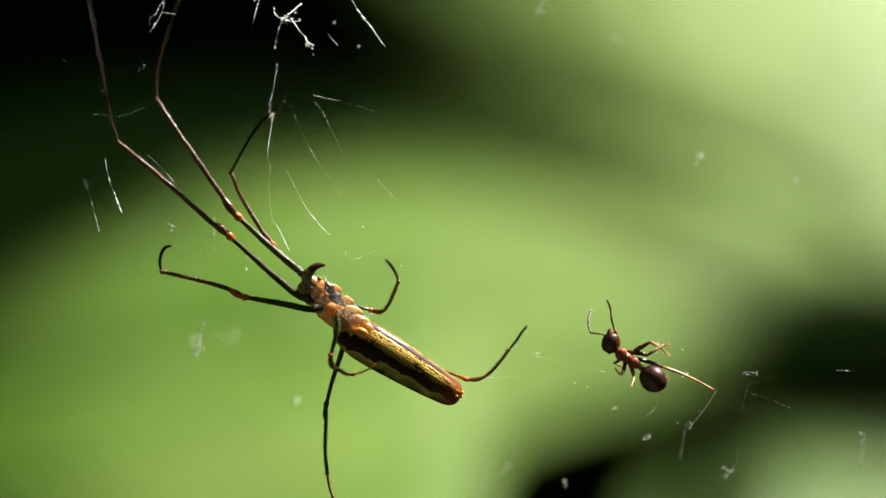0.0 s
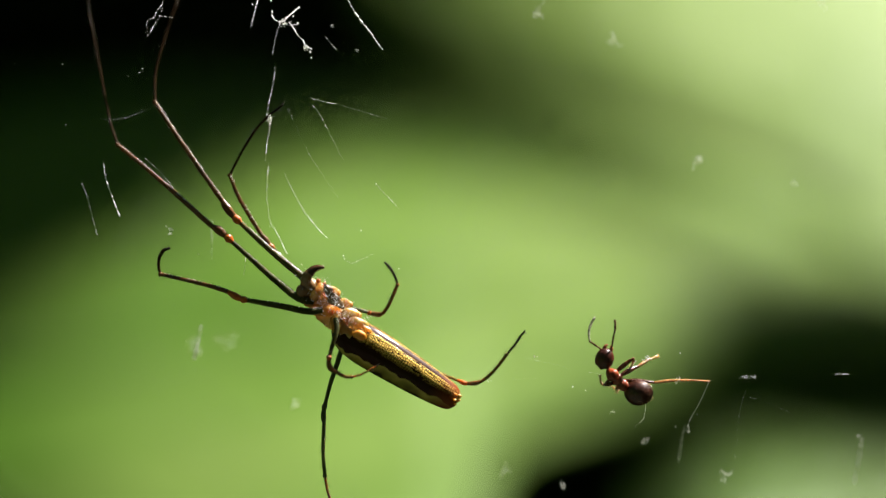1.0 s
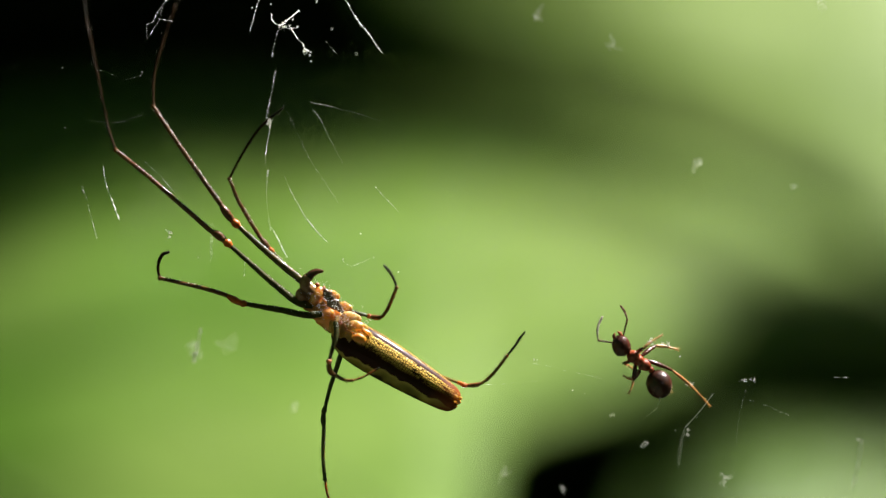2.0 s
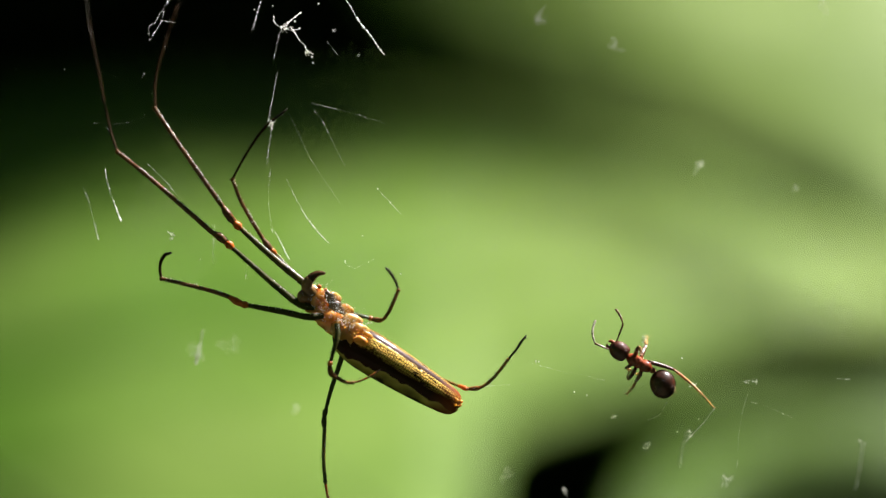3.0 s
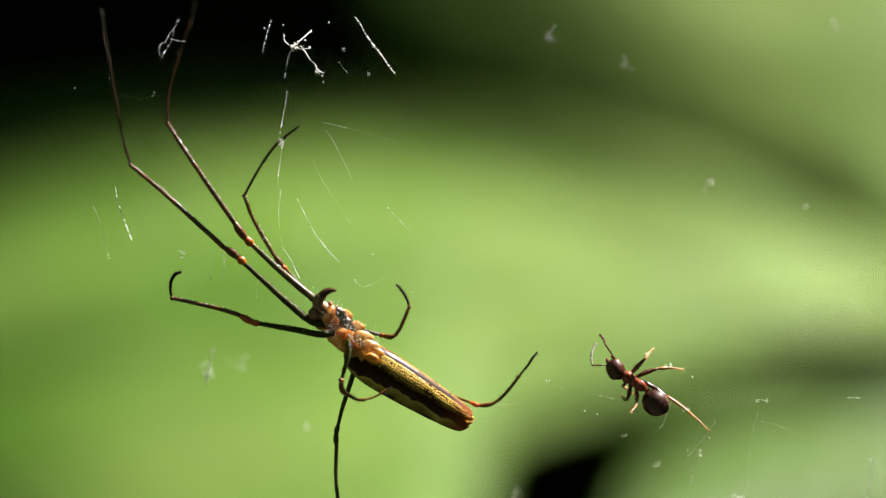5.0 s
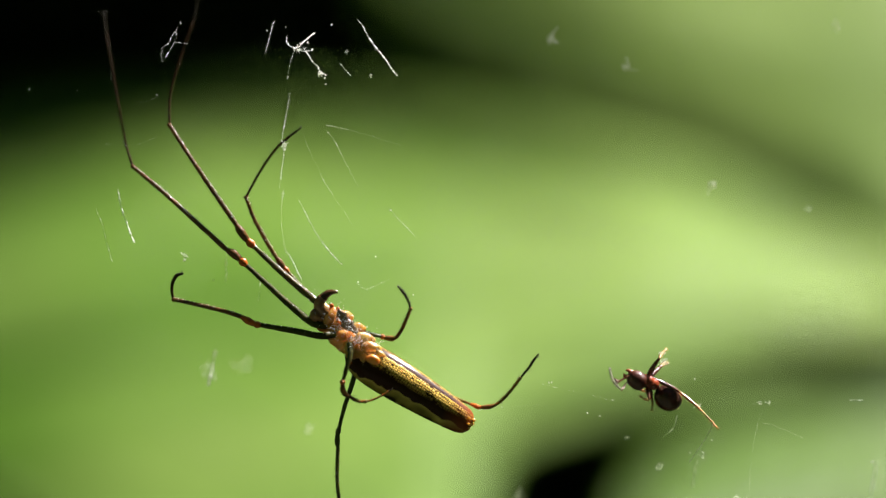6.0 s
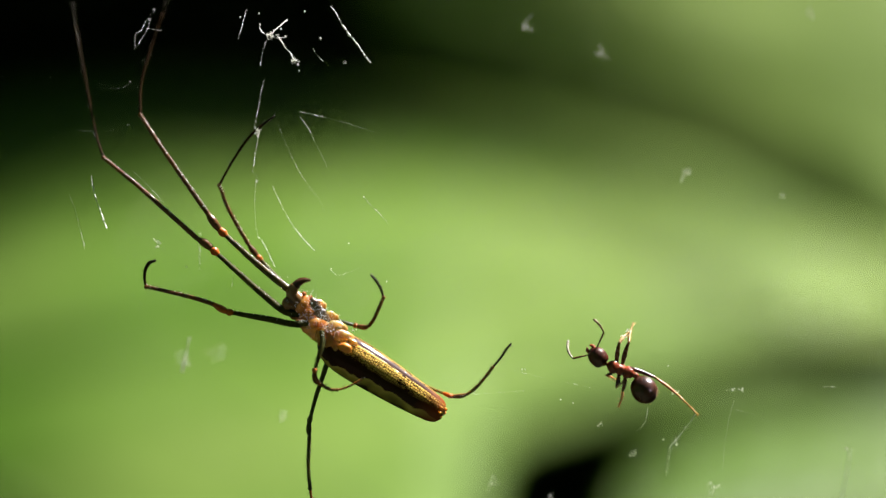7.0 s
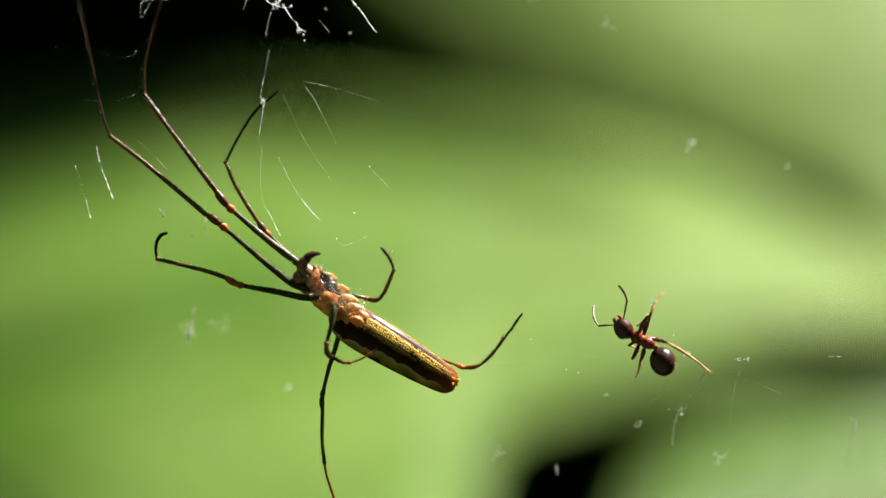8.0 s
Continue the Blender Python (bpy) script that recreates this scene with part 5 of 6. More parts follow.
    walk(ant_gaster, [
        (0.00, pose(-0.001654, 0.000124, 0.000000, 0.00, -0.00, 179.07)),
        (0.50, pose(-0.001274, -0.000194, 0.000144, -17.05, -22.27, -141.03)),
        (1.00, pose(-0.001275, -0.000309, 0.000079, -10.50, -12.08, -138.46)),
        (1.50, pose(-0.001640, 0.000251, 0.000000, 0.00, -0.00, 167.71)),
        (3.00, pose(-0.001627, 0.000361, 0.000198, 12.88, -11.93, 132.11)),
        (3.17, pose(-0.001580, 0.000239, 0.000218, 3.11, -20.67, 165.27)),
        (3.33, pose(-0.001532, 0.000116, 0.000238, -10.52, -22.59, -159.28)),
        (3.50, pose(-0.001485, -0.000007, 0.000258, -22.70, -16.87, -124.75)),
        (4.00, pose(-0.001422, -0.000303, 0.000168, -21.07, -5.46, -103.88)),
        (4.50, pose(-0.001570, 0.000299, 0.000000, 0.00, -0.00, -178.58)),
        (6.00, pose(-0.001387, 0.000294, 0.000626, 5.13, -58.14, 173.97)),
        (6.50, pose(-0.001355, 0.000601, 0.000090, 6.22, -12.79, 153.78)),
        (7.00, pose(-0.001487, 0.000511, 0.000000, 0.00, -0.00, 150.86)),
        (7.50, pose(-0.001647, 0.000249, 0.000134, 2.17, -11.53, 169.26)),
        (8.00, pose(-0.001513, 0.000462, 0.000204, 14.67, -16.21, 136.85)),
    ])
    walk(ant_limbs["HR"][0], [
        (0.00, pose(-0.000350, -0.000250, -0.000100, 0.00, 13.43, -163.70)),
        (0.50, pose(-0.000350, -0.000250, -0.000100, -22.35, -2.12, -127.87)),
        (1.00, pose(-0.000350, -0.000250, -0.000100, -10.57, -12.02, -138.13)),
        (1.50, pose(-0.000350, -0.000250, -0.000100, 0.00, -0.00, -156.96)),
        (3.00, pose(-0.000350, -0.000250, -0.000100, -3.66, -17.11, -167.73)),
        (3.50, pose(-0.000350, -0.000250, -0.000100, -18.48, -21.43, -137.55)),
        (4.00, pose(-0.000350, -0.000250, -0.000100, -18.53, -11.56, -120.88)),
        (4.50, pose(-0.000350, -0.000250, -0.000100, 0.00, -0.00, -175.05)),
        (6.00, pose(-0.000350, -0.000250, -0.000100, 0.49, -58.28, 179.42)),
        (6.50, pose(-0.000350, -0.000250, -0.000100, 4.69, -13.42, 160.51)),
        (7.00, pose(-0.000350, -0.000250, -0.000100, 0.00, -0.00, -179.48)),
        (7.50, pose(-0.000350, -0.000250, -0.000100, -3.70, -11.14, -161.50)),
        (8.00, pose(-0.000350, -0.000250, -0.000100, -5.53, 23.99, -169.45)),
    ])
    walk(ant_limbs["HR"][1], [
        (0.00, pose(0.001497, 0.000000, 0.000000, 1.40, -13.36, -6.02)),
        (0.50, pose(0.001497, 0.000000, 0.000000, -0.22, -25.72, 0.87)),
        (1.00, pose(0.001497, 0.000000, 0.000000, 0.00, -0.00, 5.68)),
        (1.50, pose(0.001497, 0.000000, 0.000000, 0.00, -0.00, -8.84)),
        (3.00, pose(0.001497, 0.000000, 0.000000, 0.00, -0.00, -26.33)),
        (3.50, pose(0.001497, 0.000000, 0.000000, 0.00, -15.30, 9.43)),
        (4.00, pose(0.001497, 0.000000, 0.000000, 0.00, -14.01, 5.47)),
        (4.50, pose(0.001497, 0.000000, 0.000000, 0.00, -0.00, -1.61)),
        (6.00, pose(0.001497, 0.000000, 0.000000, 0.00, -24.06, -17.46)),
        (6.50, pose(0.001497, 0.000000, 0.000000, 0.00, -0.00, -10.61)),
        (7.00, pose(0.001497, 0.000000, 0.000000, 0.00, -7.98, -20.45)),
        (7.50, pose(0.001497, 0.000000, 0.000000, 0.00, -0.00, -17.36)),
        (8.00, pose(0.001497, 0.000000, 0.000000, 31.99, -62.31, -43.53)),
    ])
    walk(ant_limbs["HL"][0], [
        (0.00, pose(-0.000350, 0.000250, -0.000100, 0.00, 48.65, 145.19)),
        (0.50, pose(-0.000350, 0.000250, -0.000100, 38.06, 48.85, 153.12)),
        (0.67, pose(-0.000350, 0.000250, -0.000100, 86.28, 55.70, 145.77)),
        (0.83, pose(-0.000350, 0.000250, -0.000100, 145.14, 63.39, 151.35)),
        (1.00, pose(-0.000350, 0.000250, -0.000100, -144.20, 64.12, 169.85)),
        (1.17, pose(-0.000350, 0.000250, -0.000100, 105.54, 71.40, 107.73)),
        (1.33, pose(-0.000350, 0.000250, -0.000100, 40.80, 48.99, 93.20)),
        (1.50, pose(-0.000350, 0.000250, -0.000100, 0.00, 29.58, 110.36)),
        (3.00, pose(-0.000350, 0.000250, -0.000100, 20.91, 33.17, 108.17)),
        (3.50, pose(-0.000350, 0.000250, -0.000100, 43.49, 51.49, 153.53)),
        (4.00, pose(-0.000350, 0.000250, -0.000100, 31.45, 56.40, 157.84)),
        (4.50, pose(-0.000350, 0.000250, -0.000100, 0.00, 43.41, 119.89)),
        (6.00, pose(-0.000350, 0.000250, -0.000100, 38.48, -5.36, 146.55)),
        (6.50, pose(-0.000350, 0.000250, -0.000100, 12.95, 23.84, 129.46)),
        (7.00, pose(-0.000350, 0.000250, -0.000100, 0.00, 26.78, 103.95)),
        (7.50, pose(-0.000350, 0.000250, -0.000100, 8.43, -8.19, 133.89)),
        (8.00, pose(-0.000350, 0.000250, -0.000100, 21.85, 15.34, 111.29)),
    ])
    walk(ant_limbs["HL"][1], [
        (0.00, pose(0.000864, 0.000000, 0.000000, 101.07, -60.24, -132.09)),
        (0.50, pose(0.000864, 0.000000, 0.000000, 99.79, -25.03, -158.35)),
        (0.67, pose(0.000864, 0.000000, 0.000000, 67.65, -6.31, -158.29)),
        (0.83, pose(0.000864, 0.000000, 0.000000, 35.23, 9.58, -168.20)),
        (1.00, pose(0.000864, 0.000000, 0.000000, -1.00, 17.13, 174.18)),
        (1.17, pose(0.000864, 0.000000, 0.000000, 33.86, 1.55, -134.20)),
        (1.33, pose(0.000864, 0.000000, 0.000000, 46.81, -34.07, -92.30)),
        (1.50, pose(0.000864, 0.000000, 0.000000, 10.74, -64.83, -17.80)),
        (3.00, pose(0.000864, 0.000000, 0.000000, 14.78, -52.33, -23.94)),
        (3.17, pose(0.000864, 0.000000, 0.000000, 63.07, -68.28, -81.93)),
        (3.33, pose(0.000864, 0.000000, 0.000000, 115.04, -54.03, -143.54)),
        (3.50, pose(0.000864, 0.000000, 0.000000, 127.30, -27.88, -166.86)),
        (4.00, pose(0.000864, 0.000000, 0.000000, 110.74, -21.21, -165.95)),
        (4.50, pose(0.000864, 0.000000, 0.000000, 62.63, -65.53, -85.08)),
        (6.00, pose(0.000864, 0.000000, 0.000000, 68.61, -75.75, -83.66)),
        (6.50, pose(0.000864, 0.000000, 0.000000, 48.71, -69.94, -71.88)),
        (7.00, pose(0.000864, 0.000000, 0.000000, 3.76, -26.53, -8.37)),
        (7.50, pose(0.000864, 0.000000, 0.000000, 0.00, -0.00, -18.47)),
        (8.00, pose(0.000864, 0.000000, 0.000000, 0.35, -22.05, -0.93)),
    ])
    walk(ant_limbs["ML"][0], [
        (0.00, pose(0.000000, 0.000250, -0.000100, 0.00, -44.52, 106.38)),
        (0.50, pose(0.000000, 0.000250, -0.000100, 15.17, -7.02, 28.80)),
        (1.00, pose(0.000000, 0.000250, -0.000100, 15.75, -36.82, 41.53)),
        (1.50, pose(0.000000, 0.000250, -0.000100, 0.00, -36.36, 107.51)),
        (3.00, pose(-0.000000, 0.000250, -0.000100, 19.48, -26.10, 76.31)),
        (3.50, pose(-0.000000, 0.000250, -0.000100, 20.44, -6.16, 41.80)),
        (4.00, pose(-0.000000, 0.000250, -0.000100, 19.48, -8.35, 58.32)),
        (4.50, pose(0.000000, 0.000250, -0.000100, 0.00, -13.32, 96.42)),
        (6.00, pose(-0.000000, 0.000250, -0.000100, 79.92, -45.79, 68.24)),
        (6.50, pose(0.000000, 0.000250, -0.000100, 18.85, -40.76, 81.43)),
        (7.00, pose(0.000000, 0.000250, -0.000100, -0.00, -38.62, 97.76)),
        (7.50, pose(-0.000000, 0.000250, -0.000100, 11.33, -13.68, 107.89)),
        (8.00, pose(-0.000000, 0.000250, -0.000100, 21.68, -1.54, 93.88)),
    ])
    walk(ant_limbs["ML"][1], [
        (0.00, pose(0.000864, 0.000000, 0.000000, -39.72, 9.03, -131.60)),
        (0.50, pose(0.000864, 0.000000, 0.000000, -52.29, 58.76, -96.64)),
        (1.00, pose(0.000864, 0.000000, 0.000000, -52.18, 22.05, -102.74)),
        (1.50, pose(0.000864, 0.000000, 0.000000, -43.12, 44.04, -83.10)),
        (2.00, pose(0.000864, 0.000000, 0.000000, -38.31, 27.89, -108.98)),
        (2.50, pose(0.000864, 0.000000, 0.000000, -27.14, 14.91, -133.60)),
        (3.00, pose(0.000864, 0.000000, 0.000000, -11.93, 7.60, -159.34)),
        (3.50, pose(0.000864, 0.000000, 0.000000, -28.67, 32.63, -133.02)),
        (4.00, pose(0.000864, 0.000000, 0.000000, -15.34, 28.68, -143.93)),
        (4.50, pose(0.000864, 0.000000, 0.000000, -14.59, 41.46, -135.48)),
        (6.00, pose(0.000864, 0.000000, 0.000000, -30.65, 3.56, -129.47)),
        (6.17, pose(0.000864, 0.000000, 0.000000, -10.34, -2.44, -156.13)),
        (6.33, pose(0.000864, 0.000000, 0.000000, 10.47, 1.48, 176.83)),
        (6.50, pose(0.000864, 0.000000, 0.000000, 27.66, 14.11, 152.33)),
        (7.00, pose(0.000864, 0.000000, 0.000000, 25.19, 8.43, 148.43)),
        (7.50, pose(0.000864, 0.000000, 0.000000, 10.24, 20.20, 81.16)),
        (7.67, pose(0.000864, 0.000000, 0.000000, 4.26, 24.06, 106.26)),
        (7.83, pose(0.000864, 0.000000, 0.000000, 0.49, 29.91, 131.90)),
        (8.00, pose(0.000864, 0.000000, 0.000000, -0.00, 36.65, 158.99)),
    ])
    walk(ant_limbs["MR"][0], [
        (0.00, pose(-0.000000, -0.000250, -0.000100, 0.00, -0.00, -113.65)),
        (0.50, pose(0.000000, -0.000250, -0.000100, -28.54, 19.52, -117.13)),
        (1.00, pose(-0.000000, -0.000250, -0.000100, -16.02, 19.92, -115.62)),
        (1.50, pose(-0.000000, -0.000250, -0.000100, -0.00, 23.65, -124.52)),
        (3.00, pose(-0.000000, -0.000250, -0.000100, -27.05, 48.65, -111.77)),
        (3.50, pose(0.000000, -0.000250, -0.000100, -30.92, 28.02, -122.66)),
        (4.00, pose(-0.000000, -0.000250, -0.000100, -23.78, 24.18, -93.25)),
        (4.50, pose(-0.000000, -0.000250, -0.000100, 0.00, -0.00, -117.07)),
        (6.00, pose(0.000000, -0.000250, -0.000100, -52.22, 9.29, -141.38)),
        (6.50, pose(0.000000, -0.000250, -0.000100, -3.52, -13.76, -165.50)),
        (6.67, pose(0.000000, -0.000250, -0.000100, -4.67, -8.78, -138.12)),
        (6.83, pose(-0.000000, -0.000250, -0.000100, -3.39, -3.83, -111.11)),
        (7.00, pose(-0.000000, -0.000250, -0.000100, 0.00, -0.00, -84.07)),
        (7.50, pose(0.000000, -0.000250, -0.000100, -10.41, -5.45, -117.33)),
        (8.00, pose(-0.000000, -0.000250, -0.000100, -21.43, 3.73, -80.60)),
    ])
    walk(ant_limbs["MR"][1], [
        (0.00, pose(0.001209, 0.000000, 0.000000, 0.00, 26.66, -67.32)),
        (0.50, pose(0.001209, 0.000000, 0.000000, 18.54, 4.88, -34.14)),
        (1.00, pose(0.001209, 0.000000, 0.000000, 0.26, 5.82, -0.51)),
        (1.50, pose(0.001209, 0.000000, 0.000000, 18.56, -14.93, -52.49)),
        (3.00, pose(0.001209, 0.000000, 0.000000, -7.98, 20.32, 3.07)),
        (3.50, pose(0.001209, 0.000000, 0.000000, 25.88, -7.72, -39.07)),
        (4.00, pose(0.001209, 0.000000, 0.000000, 16.87, -0.37, -44.16)),
        (4.50, pose(0.001209, 0.000000, 0.000000, 0.00, -0.00, -29.49)),
        (6.00, pose(0.001209, 0.000000, 0.000000, 19.77, 24.15, -8.75)),
        (6.50, pose(0.001209, 0.000000, 0.000000, -0.00, 59.29, 19.78)),
        (7.00, pose(0.001209, 0.000000, 0.000000, 0.00, 43.97, -2.71)),
        (7.17, pose(0.001209, 0.000000, 0.000000, 3.33, 47.61, -31.52)),
        (7.33, pose(0.001209, 0.000000, 0.000000, 3.65, 51.93, -62.48)),
        (7.50, pose(0.001209, 0.000000, 0.000000, 0.00, 55.67, -96.62)),
        (7.67, pose(0.001209, 0.000000, 0.000000, 6.42, 47.26, -64.28)),
        (7.83, pose(0.001209, 0.000000, 0.000000, 5.52, 37.98, -37.58)),
        (8.00, pose(0.001209, 0.000000, 0.000000, 0.00, 29.87, -13.36)),
    ])
    walk(ant_limbs["FR"][0], [
        (0.00, pose(0.000300, -0.000220, -0.000100, 0.00, -0.00, -155.18)),
        (0.50, pose(0.000300, -0.000220, -0.000100, -25.87, -10.49, -110.57)),
        (1.00, pose(0.000300, -0.000220, -0.000100, -15.86, -1.79, -96.28)),
        (1.50, pose(0.000300, -0.000220, -0.000100, 0.00, -64.51, -77.10)),
        (3.00, pose(0.000300, -0.000220, -0.000100, -27.09, -52.23, -45.21)),
        (3.50, pose(0.000300, -0.000220, -0.000100, -26.14, -10.45, -110.28)),
        (4.00, pose(0.000300, -0.000220, -0.000100, -21.07, -5.43, -103.80)),
        (4.50, pose(0.000300, -0.000220, -0.000100, 0.00, -22.34, -103.38)),
        (6.00, pose(0.000300, -0.000220, -0.000100, -60.58, -12.96, -75.40)),
        (6.50, pose(0.000300, -0.000220, -0.000100, -19.13, -45.51, -97.29)),
        (7.00, pose(0.000300, -0.000220, -0.000100, -0.00, -19.39, -74.11)),
        (7.50, pose(0.000300, -0.000220, -0.000100, -12.57, -24.50, -71.21)),
        (8.00, pose(0.000300, -0.000220, -0.000100, -24.03, -24.74, -76.51)),
    ])
    walk(ant_limbs["FR"][1], [
        (0.00, pose(0.001152, 0.000000, 0.000000, 0.00, -0.00, 37.35)),
        (0.50, pose(0.001152, 0.000000, 0.000000, 0.00, 23.67, 19.84)),
        (0.67, pose(0.001152, 0.000000, 0.000000, 17.22, 32.90, -23.08)),
        (0.83, pose(0.001152, 0.000000, 0.000000, 22.82, 50.13, -70.50)),
        (1.00, pose(0.001152, 0.000000, 0.000000, 0.00, 62.85, -140.88)),
        (1.17, pose(0.001152, 0.000000, 0.000000, -5.18, 65.66, -98.39)),
        (1.33, pose(0.001152, 0.000000, 0.000000, -4.11, 69.23, -50.24)),
        (1.50, pose(0.001152, 0.000000, 0.000000, 4.95, 71.12, 5.44)),
        (2.00, pose(0.001152, 0.000000, 0.000000, -54.05, 52.01, -88.88)),
        (2.50, pose(0.001152, 0.000000, 0.000000, -48.88, 20.30, -126.48)),
        (3.00, pose(0.001152, 0.000000, 0.000000, -26.15, -2.62, -163.66)),
        (3.17, pose(0.001152, 0.000000, 0.000000, 0.71, 0.81, 142.24)),
        (3.33, pose(0.001152, 0.000000, 0.000000, 14.69, 24.24, 91.69)),
        (3.50, pose(0.001152, 0.000000, 0.000000, 0.00, 48.71, 29.04)),
        (4.00, pose(0.001152, 0.000000, 0.000000, -0.00, 44.07, 22.77)),
        (4.50, pose(0.001152, 0.000000, 0.000000, 24.64, 72.36, 41.67)),
        (6.00, pose(0.001152, 0.000000, 0.000000, -22.56, 76.22, -37.35)),
        (6.17, pose(0.001152, 0.000000, 0.000000, 49.07, 73.51, 57.09)),
        (6.33, pose(0.001152, 0.000000, 0.000000, 61.65, 56.51, 93.34)),
        (6.50, pose(0.001152, 0.000000, 0.000000, 56.59, 39.11, 114.27)),
        (6.67, pose(0.001152, 0.000000, 0.000000, 55.81, 59.65, 79.46)),
        (6.83, pose(0.001152, 0.000000, 0.000000, 13.67, 72.11, 6.30)),
        (7.00, pose(0.001152, 0.000000, 0.000000, -26.22, 58.85, -64.67)),
        (7.50, pose(0.001152, 0.000000, 0.000000, -6.12, 47.16, -12.44)),
        (7.67, pose(0.001152, 0.000000, 0.000000, 10.73, 46.14, 56.61)),
        (7.83, pose(0.001152, 0.000000, 0.000000, 16.04, 35.26, 116.84)),
        (8.00, pose(0.001152, 0.000000, 0.000000, 8.11, 25.88, 169.55)),
    ])
    walk(ant_limbs["FL"][0], [
        (0.00, pose(0.000300, 0.000220, -0.000100, -0.00, 59.61, 75.30)),
        (0.50, pose(0.000300, 0.000220, -0.000100, 37.49, 43.30, 138.09)),
        (1.00, pose(0.000300, 0.000220, -0.000100, 28.08, 54.65, 121.61)),
        (1.50, pose(0.000300, 0.000220, -0.000100, 0.00, 59.75, 77.93)),
        (3.00, pose(0.000300, 0.000220, -0.000100, 35.59, 60.78, 102.14)),
        (3.50, pose(0.000300, 0.000220, -0.000100, 41.25, 45.72, 135.05)),
        (4.00, pose(0.000300, 0.000220, -0.000100, 23.56, 41.57, 144.31)),
        (4.50, pose(0.000300, 0.000220, -0.000100, 0.00, 58.72, 69.16)),
        (6.00, pose(0.000300, 0.000220, -0.000100, 84.03, 33.47, 145.95)),
        (6.50, pose(0.000300, 0.000220, -0.000100, 19.83, 64.61, 53.58)),
        (7.00, pose(0.000300, 0.000220, -0.000100, 0.00, 56.89, 55.13)),
        (7.50, pose(0.000300, 0.000220, -0.000100, 23.25, 59.09, 105.79)),
        (8.00, pose(0.000300, 0.000220, -0.000100, 43.93, 59.62, 109.78)),
    ])
    walk(ant_limbs["FL"][1], [
        (0.00, pose(0.000748, 0.000000, 0.000000, -60.86, 24.00, 92.95)),
        (0.50, pose(0.000748, 0.000000, 0.000000, -60.81, 10.99, 79.23)),
        (1.00, pose(0.000748, 0.000000, 0.000000, -62.24, 15.24, 83.35)),
        (1.50, pose(0.000748, 0.000000, 0.000000, -61.15, 24.46, 92.71)),
        (3.00, pose(0.000748, 0.000000, 0.000000, -60.77, 22.76, 92.92)),
        (3.50, pose(0.000748, 0.000000, 0.000000, -61.44, 12.23, 81.74)),
        (4.00, pose(0.000748, 0.000000, 0.000000, -58.05, 7.49, 76.47)),
        (4.50, pose(0.000748, 0.000000, 0.000000, -58.17, 25.46, 98.70)),
        (6.00, pose(0.000748, 0.000000, 0.000000, -62.92, 15.66, 86.87)),
        (6.50, pose(0.000748, 0.000000, 0.000000, -50.86, 28.17, 107.79)),
        (7.00, pose(0.000748, 0.000000, 0.000000, -56.06, 28.21, 100.58)),
        (7.50, pose(0.000748, 0.000000, 0.000000, -62.44, 20.31, 87.73)),
        (8.00, pose(0.000748, 0.000000, 0.000000, -61.34, 22.95, 91.70)),
    ])
    walk(ant_limbs["antenna_a"][0], [
        (0.00, pose(0.001524, -0.000403, 0.000120, 0.00, -0.00, 25.23)),
        (0.50, pose(0.001563, -0.000444, -0.000308, 6.90, 26.98, 14.94)),
        (1.00, pose(0.001617, -0.000531, -0.000132, 2.77, 0.56, 9.78)),
        (1.50, pose(0.001646, -0.000229, 0.000120, 0.00, -0.00, 34.99)),
        (3.00, pose(0.001607, 0.000129, -0.000154, 1.88, 17.39, 6.28)),
        (3.50, pose(0.001465, -0.000564, -0.000261, 10.99, 25.93, 23.93)),
        (4.00, pose(0.001588, -0.000390, -0.000217, 15.64, 15.28, 46.74)),
        (4.50, pose(0.001623, -0.000223, 0.000120, 0.00, -0.00, 26.98)),
        (6.00, pose(0.001193, 0.000359, -0.000538, 58.48, -13.32, 46.07)),
        (6.50, pose(0.001756, -0.000001, -0.000138, 11.01, -31.18, 35.15)),
        (7.00, pose(0.001743, -0.000140, 0.000120, 0.00, -0.00, 34.31)),
        (7.50, pose(0.001737, 0.000067, -0.000089, 10.42, 5.43, 62.79)),
        (8.00, pose(0.001597, -0.000043, -0.000220, 11.77, 18.40, 33.43)),
    ])
    walk(ant_limbs["antenna_a"][1], [
        (0.00, pose(0.000892, 0.000000, 0.000000, 0.00, 25.39, -85.63)),
        (0.50, pose(0.000892, 0.000000, 0.000000, 0.00, -0.00, -59.56)),
        (1.00, pose(0.000892, 0.000000, 0.000000, -14.95, 19.02, -73.11)),
        (1.50, pose(0.000892, 0.000000, 0.000000, 0.00, 20.92, -102.79)),
        (3.00, pose(0.000892, 0.000000, 0.000000, -0.00, 24.53, -70.06)),
        (3.50, pose(0.000892, 0.000000, 0.000000, 0.00, -0.00, -63.35)),
        (4.00, pose(0.000892, 0.000000, 0.000000, 0.00, 9.79, -54.80)),
        (4.50, pose(0.000892, 0.000000, 0.000000, 0.00, 20.09, -94.03)),
        (6.00, pose(0.000892, 0.000000, 0.000000, -41.77, -15.51, -106.67)),
        (6.50, pose(0.000892, 0.000000, 0.000000, -37.07, -22.11, -116.48)),
        (7.00, pose(0.000892, 0.000000, 0.000000, -0.00, 45.18, -90.18)),
        (7.50, pose(0.000892, 0.000000, 0.000000, 0.00, 44.61, -89.01)),
        (8.00, pose(0.000892, 0.000000, 0.000000, 0.00, 36.24, -82.02)),
    ])
